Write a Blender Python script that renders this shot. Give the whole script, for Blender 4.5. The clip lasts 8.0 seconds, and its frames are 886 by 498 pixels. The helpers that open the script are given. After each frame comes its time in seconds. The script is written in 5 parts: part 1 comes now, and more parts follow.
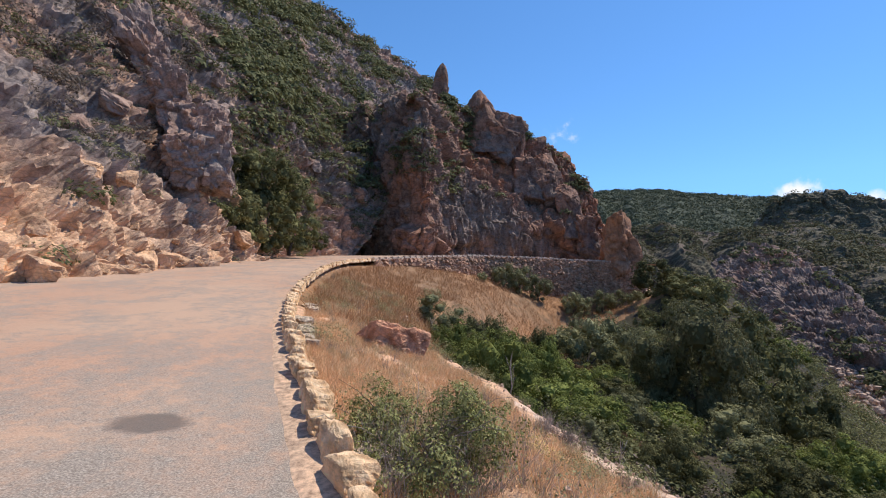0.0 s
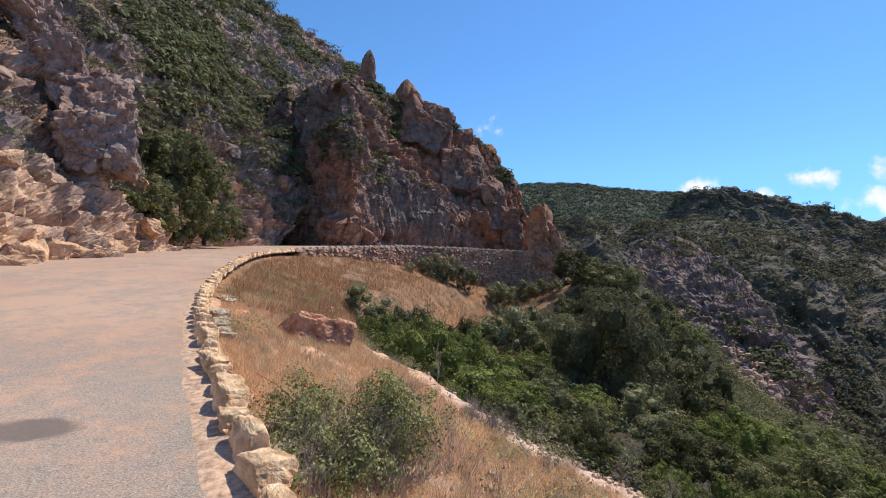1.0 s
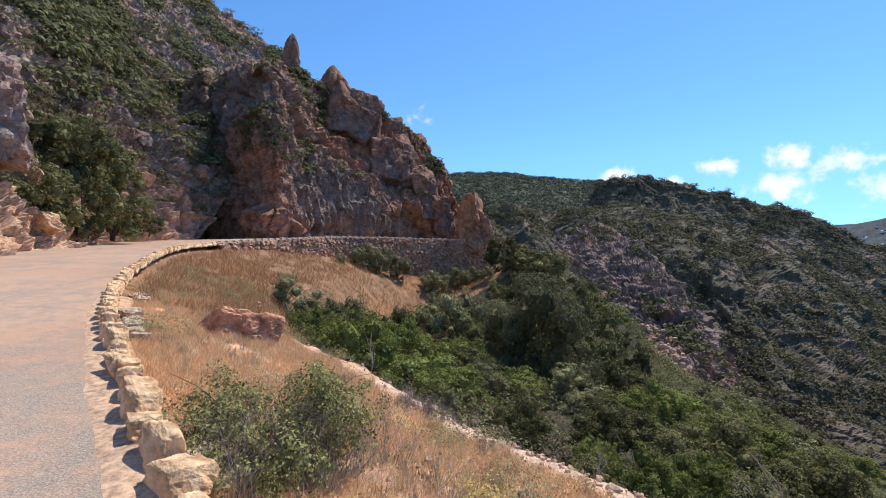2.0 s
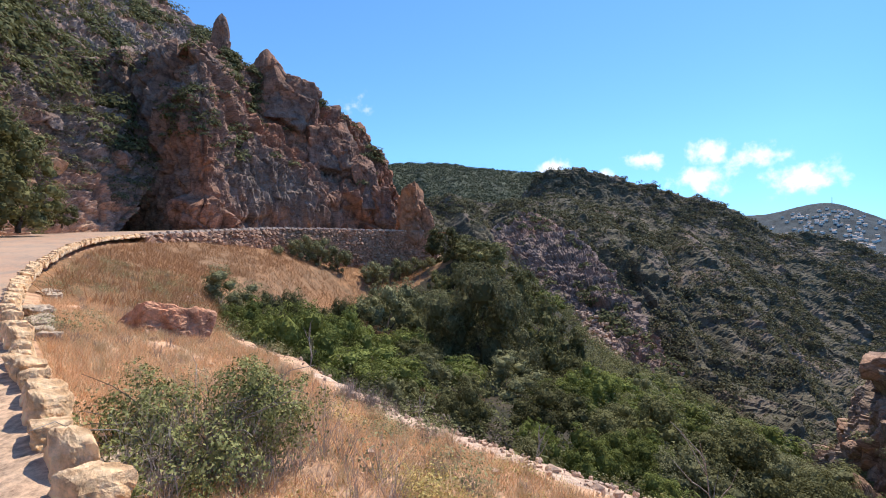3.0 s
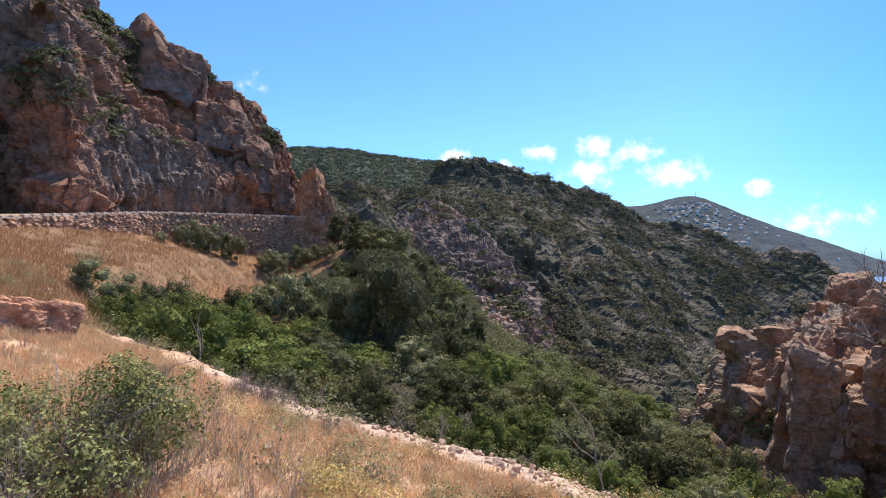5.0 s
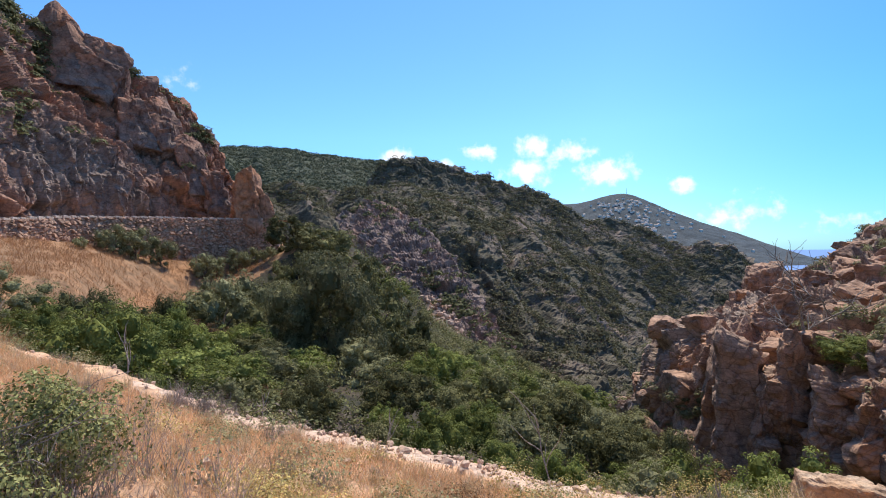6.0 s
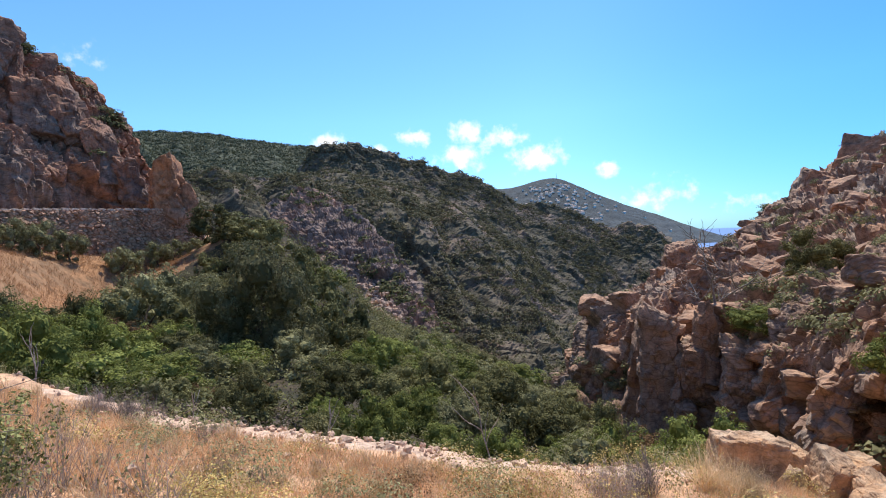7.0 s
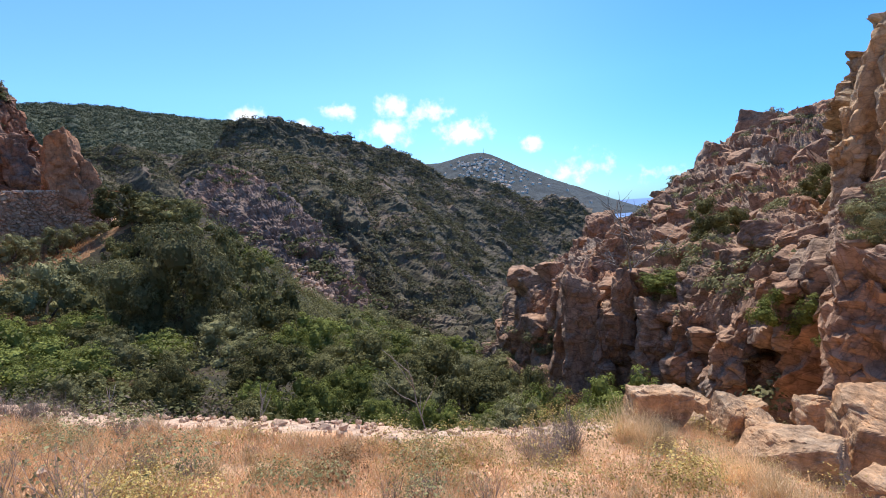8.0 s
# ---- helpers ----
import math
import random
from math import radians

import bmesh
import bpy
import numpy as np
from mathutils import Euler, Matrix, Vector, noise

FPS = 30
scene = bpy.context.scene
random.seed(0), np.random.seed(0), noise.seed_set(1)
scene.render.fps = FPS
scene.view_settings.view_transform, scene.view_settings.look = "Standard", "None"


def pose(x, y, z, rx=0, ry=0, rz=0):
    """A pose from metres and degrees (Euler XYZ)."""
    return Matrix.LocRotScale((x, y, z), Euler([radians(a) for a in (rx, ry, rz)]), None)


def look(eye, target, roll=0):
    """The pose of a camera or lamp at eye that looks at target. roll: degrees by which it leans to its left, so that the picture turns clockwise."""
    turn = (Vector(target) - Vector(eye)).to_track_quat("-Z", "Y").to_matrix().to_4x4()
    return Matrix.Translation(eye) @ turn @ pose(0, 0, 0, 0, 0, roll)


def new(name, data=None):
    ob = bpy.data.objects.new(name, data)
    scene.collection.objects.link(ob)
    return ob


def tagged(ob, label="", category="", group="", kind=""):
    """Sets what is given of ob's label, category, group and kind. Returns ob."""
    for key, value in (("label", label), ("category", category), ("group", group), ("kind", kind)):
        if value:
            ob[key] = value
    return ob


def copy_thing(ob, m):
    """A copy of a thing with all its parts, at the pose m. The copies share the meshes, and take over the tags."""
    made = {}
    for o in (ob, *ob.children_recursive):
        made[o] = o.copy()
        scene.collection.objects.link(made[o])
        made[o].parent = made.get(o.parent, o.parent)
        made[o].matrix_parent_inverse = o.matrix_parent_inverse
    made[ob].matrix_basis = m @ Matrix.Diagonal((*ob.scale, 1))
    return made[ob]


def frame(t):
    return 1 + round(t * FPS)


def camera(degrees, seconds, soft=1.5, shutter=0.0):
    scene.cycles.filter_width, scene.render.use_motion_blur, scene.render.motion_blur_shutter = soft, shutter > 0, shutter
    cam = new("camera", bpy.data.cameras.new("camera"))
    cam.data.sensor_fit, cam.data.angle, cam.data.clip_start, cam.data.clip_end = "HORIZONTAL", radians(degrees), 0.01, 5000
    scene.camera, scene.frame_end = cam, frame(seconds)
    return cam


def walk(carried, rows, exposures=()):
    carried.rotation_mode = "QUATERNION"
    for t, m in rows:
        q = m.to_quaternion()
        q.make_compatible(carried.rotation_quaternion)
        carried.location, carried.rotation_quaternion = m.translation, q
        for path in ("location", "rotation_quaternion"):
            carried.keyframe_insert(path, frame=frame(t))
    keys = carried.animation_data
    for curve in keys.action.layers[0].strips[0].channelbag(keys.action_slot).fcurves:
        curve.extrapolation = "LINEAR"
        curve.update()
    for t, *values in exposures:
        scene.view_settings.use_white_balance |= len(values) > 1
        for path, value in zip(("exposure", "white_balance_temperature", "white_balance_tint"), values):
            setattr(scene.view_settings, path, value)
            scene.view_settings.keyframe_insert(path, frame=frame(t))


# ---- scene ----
cam = camera(84.05, 8.0, soft=1.0)
ROWS = [
    (0.0, 0.000, 0.000, 1.650, 94.21, -3.09, -0.23),
    (0.5, 0.012, 0.044, 1.635, 93.93, -2.94, -4.52),
    (1.0, 0.034, 0.113, 1.611, 93.55, -2.59, -8.63),
    (1.5, 0.055, 0.173, 1.590, 93.05, -1.46, -12.61),
    (3.0, 0.106, 0.317, 1.537, 91.60, -0.09, -23.23),
    (3.5, 0.117, 0.348, 1.525, 90.92, 0.73, -26.30),
    (4.0, 0.128, 0.374, 1.516, 90.43, 1.34, -29.28),
    (5.5, 0.142, 0.407, 1.504, 90.12, 0.16, -37.45),
    (6.0, 0.147, 0.418, 1.500, 89.99, 1.38, -41.04),
    (6.5, 0.158, 0.447, 1.491, 89.53, 1.88, -44.74),
    (7.0, 0.155, 0.435, 1.495, 88.11, 2.79, -48.46),
    (7.5, 0.151, 0.418, 1.502, 86.05, 3.97, -52.71),
    (8.0, 0.149, 0.410, 1.507, 84.80, 4.10, -56.61),
]
walk(cam, [(t, pose(*row)) for t, *row in ROWS], [(0.0, 0.0), (1.5, 0.08), (3.5, 0.3), (8.0, 0.3)])

# ---- sky and sun ----
SUN_AZIMUTH, SUN_HEIGHT = 63.0, 60.0
world = bpy.data.worlds.new("sky")
scene.world = world
world.use_nodes = True
wn, wl = world.node_tree.nodes, world.node_tree.links
sky = wn.new("ShaderNodeTexSky")
sky.sky_type, sky.sun_disc = "NISHITA", False
sky.sun_elevation, sky.sun_rotation = radians(SUN_HEIGHT), radians(SUN_AZIMUTH)
sky.altitude, sky.air_density, sky.dust_density, sky.ozone_density = 400, 1.0, 0.1, 2.0
wn["Background"].inputs["Strength"].default_value = 0.15
tint = wn.new("ShaderNodeMix")
tint.data_type, tint.blend_type = "RGBA", "MULTIPLY"
tint.inputs[0].default_value = 1.0
tint.inputs[7].default_value = (0.62, 0.97, 1.18, 1)
wl.new(sky.outputs[0], tint.inputs[6])
low = wn.new("ShaderNodeSeparateXYZ")
wl.new(wn.new("ShaderNodeTexCoord").outputs["Generated"], low.inputs[0])
low_mix = wn.new("ShaderNodeMapRange")
low_mix.inputs["From Min"].default_value, low_mix.inputs["From Max"].default_value = -0.02, 0.22
wl.new(low.outputs[2], low_mix.inputs["Value"])
air = wn.new("ShaderNodeMix")
air.data_type = "RGBA"
air.inputs[6].default_value, air.inputs[7].default_value = (0.44, 0.72, 1.04, 1), (0.60, 0.95, 1.24, 1)
wl.new(low_mix.outputs[0], air.inputs[0])
wl.new(air.outputs[2], tint.inputs[7])
# a few small fair-weather clouds low over the far mountain: azimuth, height, width, height over width, weight
CLOUDS = [(35.7, 10.7, 2.3, 0.6, 1.0), (41.3, 9.8, 2.4, 0.35, 0.7), (45.4, 10.9, 2.6, 0.42, 0.95), (51.7, 11.2, 2.2, 0.75, 1.1), (51.4, 8.6, 3.4, 0.5, 1.1), (55.9, 10.5, 2.6, 0.5, 0.95),
          (59.5, 8.0, 3.6, 0.5, 1.05), (67.1, 6.2, 2.2, 0.5, 0.9), (72.5, 5.0, 1.9, 0.3, 0.6), (71.5, 2.7, 6.0, 0.35, 0.6), (13.4, 17.5, 1.7, 0.9, 0.52), (79.5, 1.6, 4.0, 0.25, 0.5)]
coord = wn.new("ShaderNodeTexCoord").outputs["Generated"]
total = None
for caz, cel, cw, ch, weight in CLOUDS:
    ca, ce = radians(caz), radians(cel)
    sub = wn.new("ShaderNodeVectorMath")
    sub.operation = "SUBTRACT"
    sub.inputs[1].default_value = (math.sin(ca) * math.cos(ce), math.cos(ca) * math.cos(ce), math.sin(ce))
    wl.new(coord, sub.inputs[0])
    scl = wn.new("ShaderNodeVectorMath")
    scl.operation = "MULTIPLY"
    scl.inputs[1].default_value = (1 / radians(cw), 1 / radians(cw), 1 / radians(cw * ch))
    wl.new(sub.outputs[0], scl.inputs[0])
    ln = wn.new("ShaderNodeVectorMath")
    ln.operation = "LENGTH"
    wl.new(scl.outputs[0], ln.inputs[0])
    rng_ = wn.new("ShaderNodeMapRange")
    rng_.interpolation_type = "SMOOTHSTEP"
    rng_.inputs["From Min"].default_value, rng_.inputs["From Max"].default_value = 0.0, 1.5
    rng_.inputs["To Min"].default_value, rng_.inputs["To Max"].default_value = weight, 0.0
    wl.new(ln.outputs["Value"], rng_.inputs["Value"])
    if total is None:
        total = rng_.outputs[0]
    else:
        top = wn.new("ShaderNodeMath")
        top.operation = "MAXIMUM"
        wl.new(total, top.inputs[0]), wl.new(rng_.outputs[0], top.inputs[1])
        total = top.outputs[0]
puff = wn.new("ShaderNodeTexNoise")
puff.inputs["Scale"].default_value, puff.inputs["Detail"].default_value, puff.inputs["Roughness"].default_value = 38, 5, 0.55
wl.new(coord, puff.inputs["Vector"])
less = wn.new("ShaderNodeMath")
less.operation = "MULTIPLY_ADD"
wl.new(puff.outputs["Fac"], less.inputs[0])
less.inputs[1].default_value = 2.2
less.inputs[2].default_value = -1.35
both = wn.new("ShaderNodeMath")
both.operation = "ADD"
wl.new(total, both.inputs[0]), wl.new(less.outputs[0], both.inputs[1])
cover = wn.new("ShaderNodeMapRange")
cover.interpolation_type = "SMOOTHSTEP"
cover.inputs["From Min"].default_value, cover.inputs["From Max"].default_value = 0.02, 0.95
wl.new(both.outputs[0], cover.inputs["Value"])
cloudy = wn.new("ShaderNodeMix")
cloudy.data_type = "RGBA"
only = wn.new("ShaderNodeMapRange")
only.inputs["From Max"].default_value = 0.2
wl.new(total, only.inputs["Value"])
veil = wn.new("ShaderNodeMath")
veil.operation = "MULTIPLY"
wl.new(cover.outputs[0], veil.inputs[0]), wl.new(only.outputs[0], veil.inputs[1])
side = wn.new("ShaderNodeVectorMath")
side.operation = "DOT_PRODUCT"
wl.new(coord, side.inputs[0])
side.inputs[1].default_value = (math.sin(radians(108)), math.cos(radians(108)), 0.0)
deep = wn.new("ShaderNodeMapRange")
deep.interpolation_type = "SMOOTHSTEP"
deep.inputs["From Min"].default_value, deep.inputs["From Max"].default_value = 0.62, 1.0
wl.new(side.outputs["Value"], deep.inputs["Value"])
clear = wn.new("ShaderNodeMix")
clear.data_type, clear.blend_type = "RGBA", "MULTIPLY"
wl.new(deep.outputs[0], clear.inputs[0]), wl.new(tint.outputs[2], clear.inputs[6])
clear.inputs[7].default_value = (0.50, 0.72, 0.95, 1)
wl.new(veil.outputs[0], cloudy.inputs[0]), wl.new(clear.outputs[2], cloudy.inputs[6])
cloudy.inputs[7].default_value = (6.6, 6.7, 6.9, 1)
wl.new(cloudy.outputs[2], wn["Background"].inputs["Color"])

sun = new("sun", bpy.data.lights.new("sun", "SUN"))
sun.data.energy, sun.data.angle, sun.data.color = 5.0, radians(0.53), (1.0, 0.92, 0.80)
a, h = radians(SUN_AZIMUTH), radians(SUN_HEIGHT)
sun.matrix_world = look((300 * math.sin(a) * math.cos(h), 300 * math.cos(a) * math.cos(h), 300 * math.sin(h)), (0, 0, 0))


# ---- numeric noise ----
def hashed(ix, iy, iz, seed):
    n = (ix * 374761393 + iy * 668265263 + iz * 1274126177 + seed * 974634777) & 0xFFFFFFFF
    n = ((n ^ (n >> 13)) * 1274126177) & 0xFFFFFFFF
    n = ((n ^ (n >> 16)) * 2246822519) & 0xFFFFFFFF
    return (n ^ (n >> 15)) & 0xFFFFFFFF


def gnoise(p, seed=0):
    """Gradient noise, about -1 to 1, of points (n, 3)."""
    i = np.floor(p).astype(np.int64)
    f = p - i
    w = f * f * f * (f * (f * 6 - 15) + 10)
    out = np.zeros(len(p))
    for dx in (0, 1):
        for dy in (0, 1):
            for dz in (0, 1):
                g = hashed(i[:, 0] + dx, i[:, 1] + dy, i[:, 2] + dz, seed)
                gx, gy, gz = ((g & 1023) / 511.5 - 1), (((g >> 10) & 1023) / 511.5 - 1), (((g >> 20) & 1023) / 511.5 - 1)
                dot = gx * (f[:, 0] - dx) + gy * (f[:, 1] - dy) + gz * (f[:, 2] - dz)
                out += dot * (w[:, 0] if dx else 1 - w[:, 0]) * (w[:, 1] if dy else 1 - w[:, 1]) * (w[:, 2] if dz else 1 - w[:, 2])
    return out * 1.4


def fbm(p, octaves=4, seed=0, ridged=False):
    out, amp, total = np.zeros(len(p)), 1.0, 0.0
    for o in range(octaves):
        n = gnoise(p * 2.03**o + 17.3 * o, seed + o)
        out += amp * (1 - 2 * np.abs(n) if ridged else n)
        total += amp
        amp *= 0.5
    return out / total


def cells(p, seed=0):
    """Worley cells of points (n, 3): distance to the nearest and second seed, a random value of the cell, and a random slope across it."""
    i = np.floor(p).astype(np.int64)
    f1, f2, who, lean = np.full(len(p), 9.0), np.full(len(p), 9.0), np.zeros(len(p)), np.zeros(len(p))
    for dx in (-1, 0, 1):
        for dy in (-1, 0, 1):
            for dz in (-1, 0, 1):
                c = (i[:, 0] + dx, i[:, 1] + dy, i[:, 2] + dz)
                r = hashed(*c, seed)
                off = p - np.stack([c[0] + (r & 1023) / 1023, c[1] + ((r >> 10) & 1023) / 1023, c[2] + ((r >> 20) & 1023) / 1023], 1)
                d = np.linalg.norm(off, axis=1)
                near = d < f1
                f2 = np.where(near, f1, np.minimum(f2, d))
                k = hashed(*c, seed + 77)
                tilt = ((k & 1023) / 511.5 - 1) * off[:, 0] + (((k >> 10) & 1023) / 511.5 - 1) * off[:, 1] + (((k >> 20) & 1023) / 511.5 - 1) * off[:, 2]
                who, lean, f1 = np.where(near, (k % 9973) / 9973, who), np.where(near, tilt, lean), np.where(near, d, f1)
    return f1, f2, who, lean


def rocky(p, size, depth, seed=0, tall=1.6, layers=4, centred=True):
    """Fractured rock: tilted blocks in and out by up to depth, with clefts between, at falling sizes."""
    q = p / np.array([1.0, 1.0, tall])
    out = depth * 0.8 * fbm(q / (size * 2.0), 3, seed + 5) + 0.25 * depth * fbm(q / (size * 0.9), 3, seed + 6, True)
    for k in range(layers):
        s = size * 0.45**k
        warp = np.stack([gnoise(q / s * 0.9, seed + 11 + 5 * k), gnoise(q / s * 0.9, seed + 12 + 5 * k), gnoise(q / s * 0.9, seed + 13 + 5 * k)], 1)
        f1, f2, who, lean = cells(q / s + 0.16 * warp, seed + 31 * k)
        d = depth * 0.5**k
        out += d * (0.9 * (who - 0.5) + 1.15 * lean) * np.clip((f2 - f1) * 9, 0.0, 1) - 0.3 * d * np.exp(-(((f2 - f1) / 0.06) ** 2))
    return out - out.mean() if centred else out


def smooth(v, a, b):
    t = np.clip((v - a) / (b - a), 0, 1)
    return t * t * (3 - 2 * t)


def spline(points, n):
    """n points evenly along a Catmull-Rom curve through points."""
    p = np.array(points, float)
    p = np.vstack([2 * p[0] - p[1], p, 2 * p[-1] - p[-2]])
    t = np.linspace(0, len(p) - 3 - 1e-9, n)
    i = t.astype(int)
    t = (t - i)[:, None]
    a, b, c, d = p[i], p[i + 1], p[i + 2], p[i + 3]
    return 0.5 * (2 * b + (c - a) * t + (2 * a - 5 * b + 4 * c - d) * t**2 + (3 * b - a - 3 * c + d) * t**3)


# ---- mesh helpers ----
def mesh_from(name, verts, faces, material, smooth_shade=True):
    me = bpy.data.meshes.new(name)
    me.from_pydata([], [], [])
    verts, faces = np.asarray(verts, np.float32), np.asarray(faces, np.int32)
    k = faces.shape[1]
    me.vertices.add(len(verts)), me.loops.add(faces.size), me.polygons.add(len(faces))
    me.vertices.foreach_set("co", verts.ravel())
    me.loops.foreach_set("vertex_index", faces.ravel())
    me.polygons.foreach_set("loop_start", np.arange(0, faces.size, k, dtype=np.int32))
    me.polygons.foreach_set("use_smooth", np.full(len(faces), smooth_shade))
    me.update(calc_edges=True)
    me.validate()
    if material:
        me.materials.append(material)
    return me


def grid_faces(rows, cols):
    i = np.arange((rows - 1) * cols).reshape(rows - 1, cols)[:, :-1].ravel()
    return np.stack([i, i + 1, i + cols + 1, i + cols], 1)


def grid_normals(g):
    n = np.cross(np.gradient(g, axis=1), np.gradient(g, axis=0))
    return n / (np.linalg.norm(n, axis=2, keepdims=True) + 1e-9)


def loft(name, base, ridge, back, nu, nv, curve, shape, material, label, category, nb=10, flip=1.0, dense=1.0, kind="structure", facets=True):
    """A rock face or hillside from a base line to a ridge line, with a back that falls away behind. Returns its grid and normals."""
    b, r, k = spline(base, nu), spline(ridge, nu), spline(back, nu)
    v = (np.linspace(0, 1, nv) ** dense)[:, None, None]
    hor = v**curve
    front = np.concatenate([b[None, :, :2] * (1 - hor) + r[None, :, :2] * hor, b[None, :, 2:] * (1 - v) + r[None, :, 2:] * v], 2)
    w = (np.arange(1, nb + 1) / nb)[:, None, None]
    rear = np.concatenate([r[None, :, :2] * (1 - w) + k[None, :, :2] * w, r[None, :, 2:] * (1 - w**1.6) + k[None, :, 2:] * w**1.6], 2)
    g = np.concatenate([front, rear], 0)
    n = grid_normals(g) * flip
    flat, nf = g.reshape(-1, 3), n.reshape(-1, 3)
    d = shape(flat)
    out = (flat + nf * d[:, None]).reshape(g.shape)
    ob = new(name, mesh_from(name, out.reshape(-1, 3), grid_faces(nv + nb, nu) if flip > 0 else grid_faces(nv + nb, nu)[:, ::-1], material, not facets))
    tagged(ob, label, category, kind=kind)
    return out[:nv], grid_normals(out[:nv]) * flip


BEND = np.array([0.1, 0.25, 1.55])


def polar(az, el, d):
    """A place in a direction (degrees) and at a level distance from the bend where one stands."""
    a = np.radians(az)
    return np.stack([BEND[0] + d * np.sin(a), BEND[1] + d * np.cos(a), BEND[2] + d * np.tan(np.radians(el))], -1)


def bearing(p):
    """Azimuth and height in degrees of places, as seen from the bend."""
    v = p - BEND
    return np.degrees(np.arctan2(v[:, 0], v[:, 1])), np.degrees(np.arctan2(v[:, 2], np.hypot(v[:, 0], v[:, 1])))


def net(name, az, els, ds, nu, nv, shape, material, label, category, nb=30, reach=0.5, drop=30.0, facets=True, slant=None):
    """A rock face or hillside through rows of places from its foot to its skyline, with a back that falls away. Returns its grid and normals."""
    az, els, ds = np.array(az, float), np.array(els, float), np.array(ds, float)
    rows = np.stack([spline(polar(az + (slant[k] if slant else 0.0), els[k], ds[k]), nu) for k in range(len(els))])
    front = spline(rows.reshape(len(els), -1), nv).reshape(nv, nu, 3)
    w = (np.arange(1, nb + 1) / nb)[:, None, None]
    r = rows[-1][None]
    rear = np.concatenate([BEND[:2] + (r[..., :2] - BEND[:2]) * (1 + reach * w), r[..., 2:] - drop * w**1.5], 2)
    g = np.concatenate([front, rear], 0)
    n = grid_normals(g)
    flat = g.reshape(-1, 3)
    out = (flat + n.reshape(-1, 3) * shape(flat)[:, None]).reshape(g.shape)
    tagged(new(name, mesh_from(name, out.reshape(-1, 3), grid_faces(nv + nb, nu), material, not facets)), label, category, kind="structure")
    return out[:nv], grid_normals(out[:nv])


def ridges(p, lean, wide, seed):
    """Ribs that run down a slope, leaning across it by lean degrees for each degree of height."""
    a, e = bearing(p)
    q = (a + lean * e) / wide
    return 1 - 2 * np.abs(gnoise(np.stack([q + 0.25 * gnoise(p / 40, seed + 3), e / 30, 0 * q], 1), seed))


# ---- materials ----
def material(name):
    m = bpy.data.materials.new(name)
    m.use_nodes = True
    return m, m.node_tree.nodes, m.node_tree.links, m.node_tree.nodes["Principled BSDF"]


def noise_node(nodes, links, coord, scale, detail=6.0, rough=0.6, stretch=None):
    n = nodes.new("ShaderNodeTexNoise")
    n.inputs["Scale"].default_value, n.inputs["Detail"].default_value, n.inputs["Roughness"].default_value = scale, detail, rough
    if stretch:
        mp = nodes.new("ShaderNodeMapping")
        mp.inputs["Scale"].default_value = stretch
        links.new(coord, mp.inputs["Vector"])
        coord = mp.outputs[0]
    links.new(coord, n.inputs["Vector"])
    return n.outputs["Fac"]


def ramp(nodes, links, fac, stops):
    r = nodes.new("ShaderNodeValToRGB")
    while len(r.color_ramp.elements) < len(stops):
        r.color_ramp.elements.new(0.5)
    for e, (at, c) in zip(r.color_ramp.elements, stops):
        e.position, e.color = at, (*c, 1)
    links.new(fac, r.inputs[0])
    return r.outputs[0]


def mix(nodes, links, fac, a, b):
    m = nodes.new("ShaderNodeMix")
    m.data_type = "RGBA"
    for sock, v in ((m.inputs[0], fac), (m.inputs[6], a), (m.inputs[7], b)):
        if isinstance(v, (int, float)):
            sock.default_value = v
        elif isinstance(v, tuple):
            sock.default_value = (*v, 1)
        else:
            links.new(v, sock)
    return m.outputs[2]


def bumped(nodes, links, bsdf, height, strength, distance):
    b = nodes.new("ShaderNodeBump")
    b.inputs["Strength"].default_value, b.inputs["Distance"].default_value = strength, distance
    links.new(height, b.inputs["Height"])
    links.new(b.outputs[0], bsdf.inputs["Normal"])


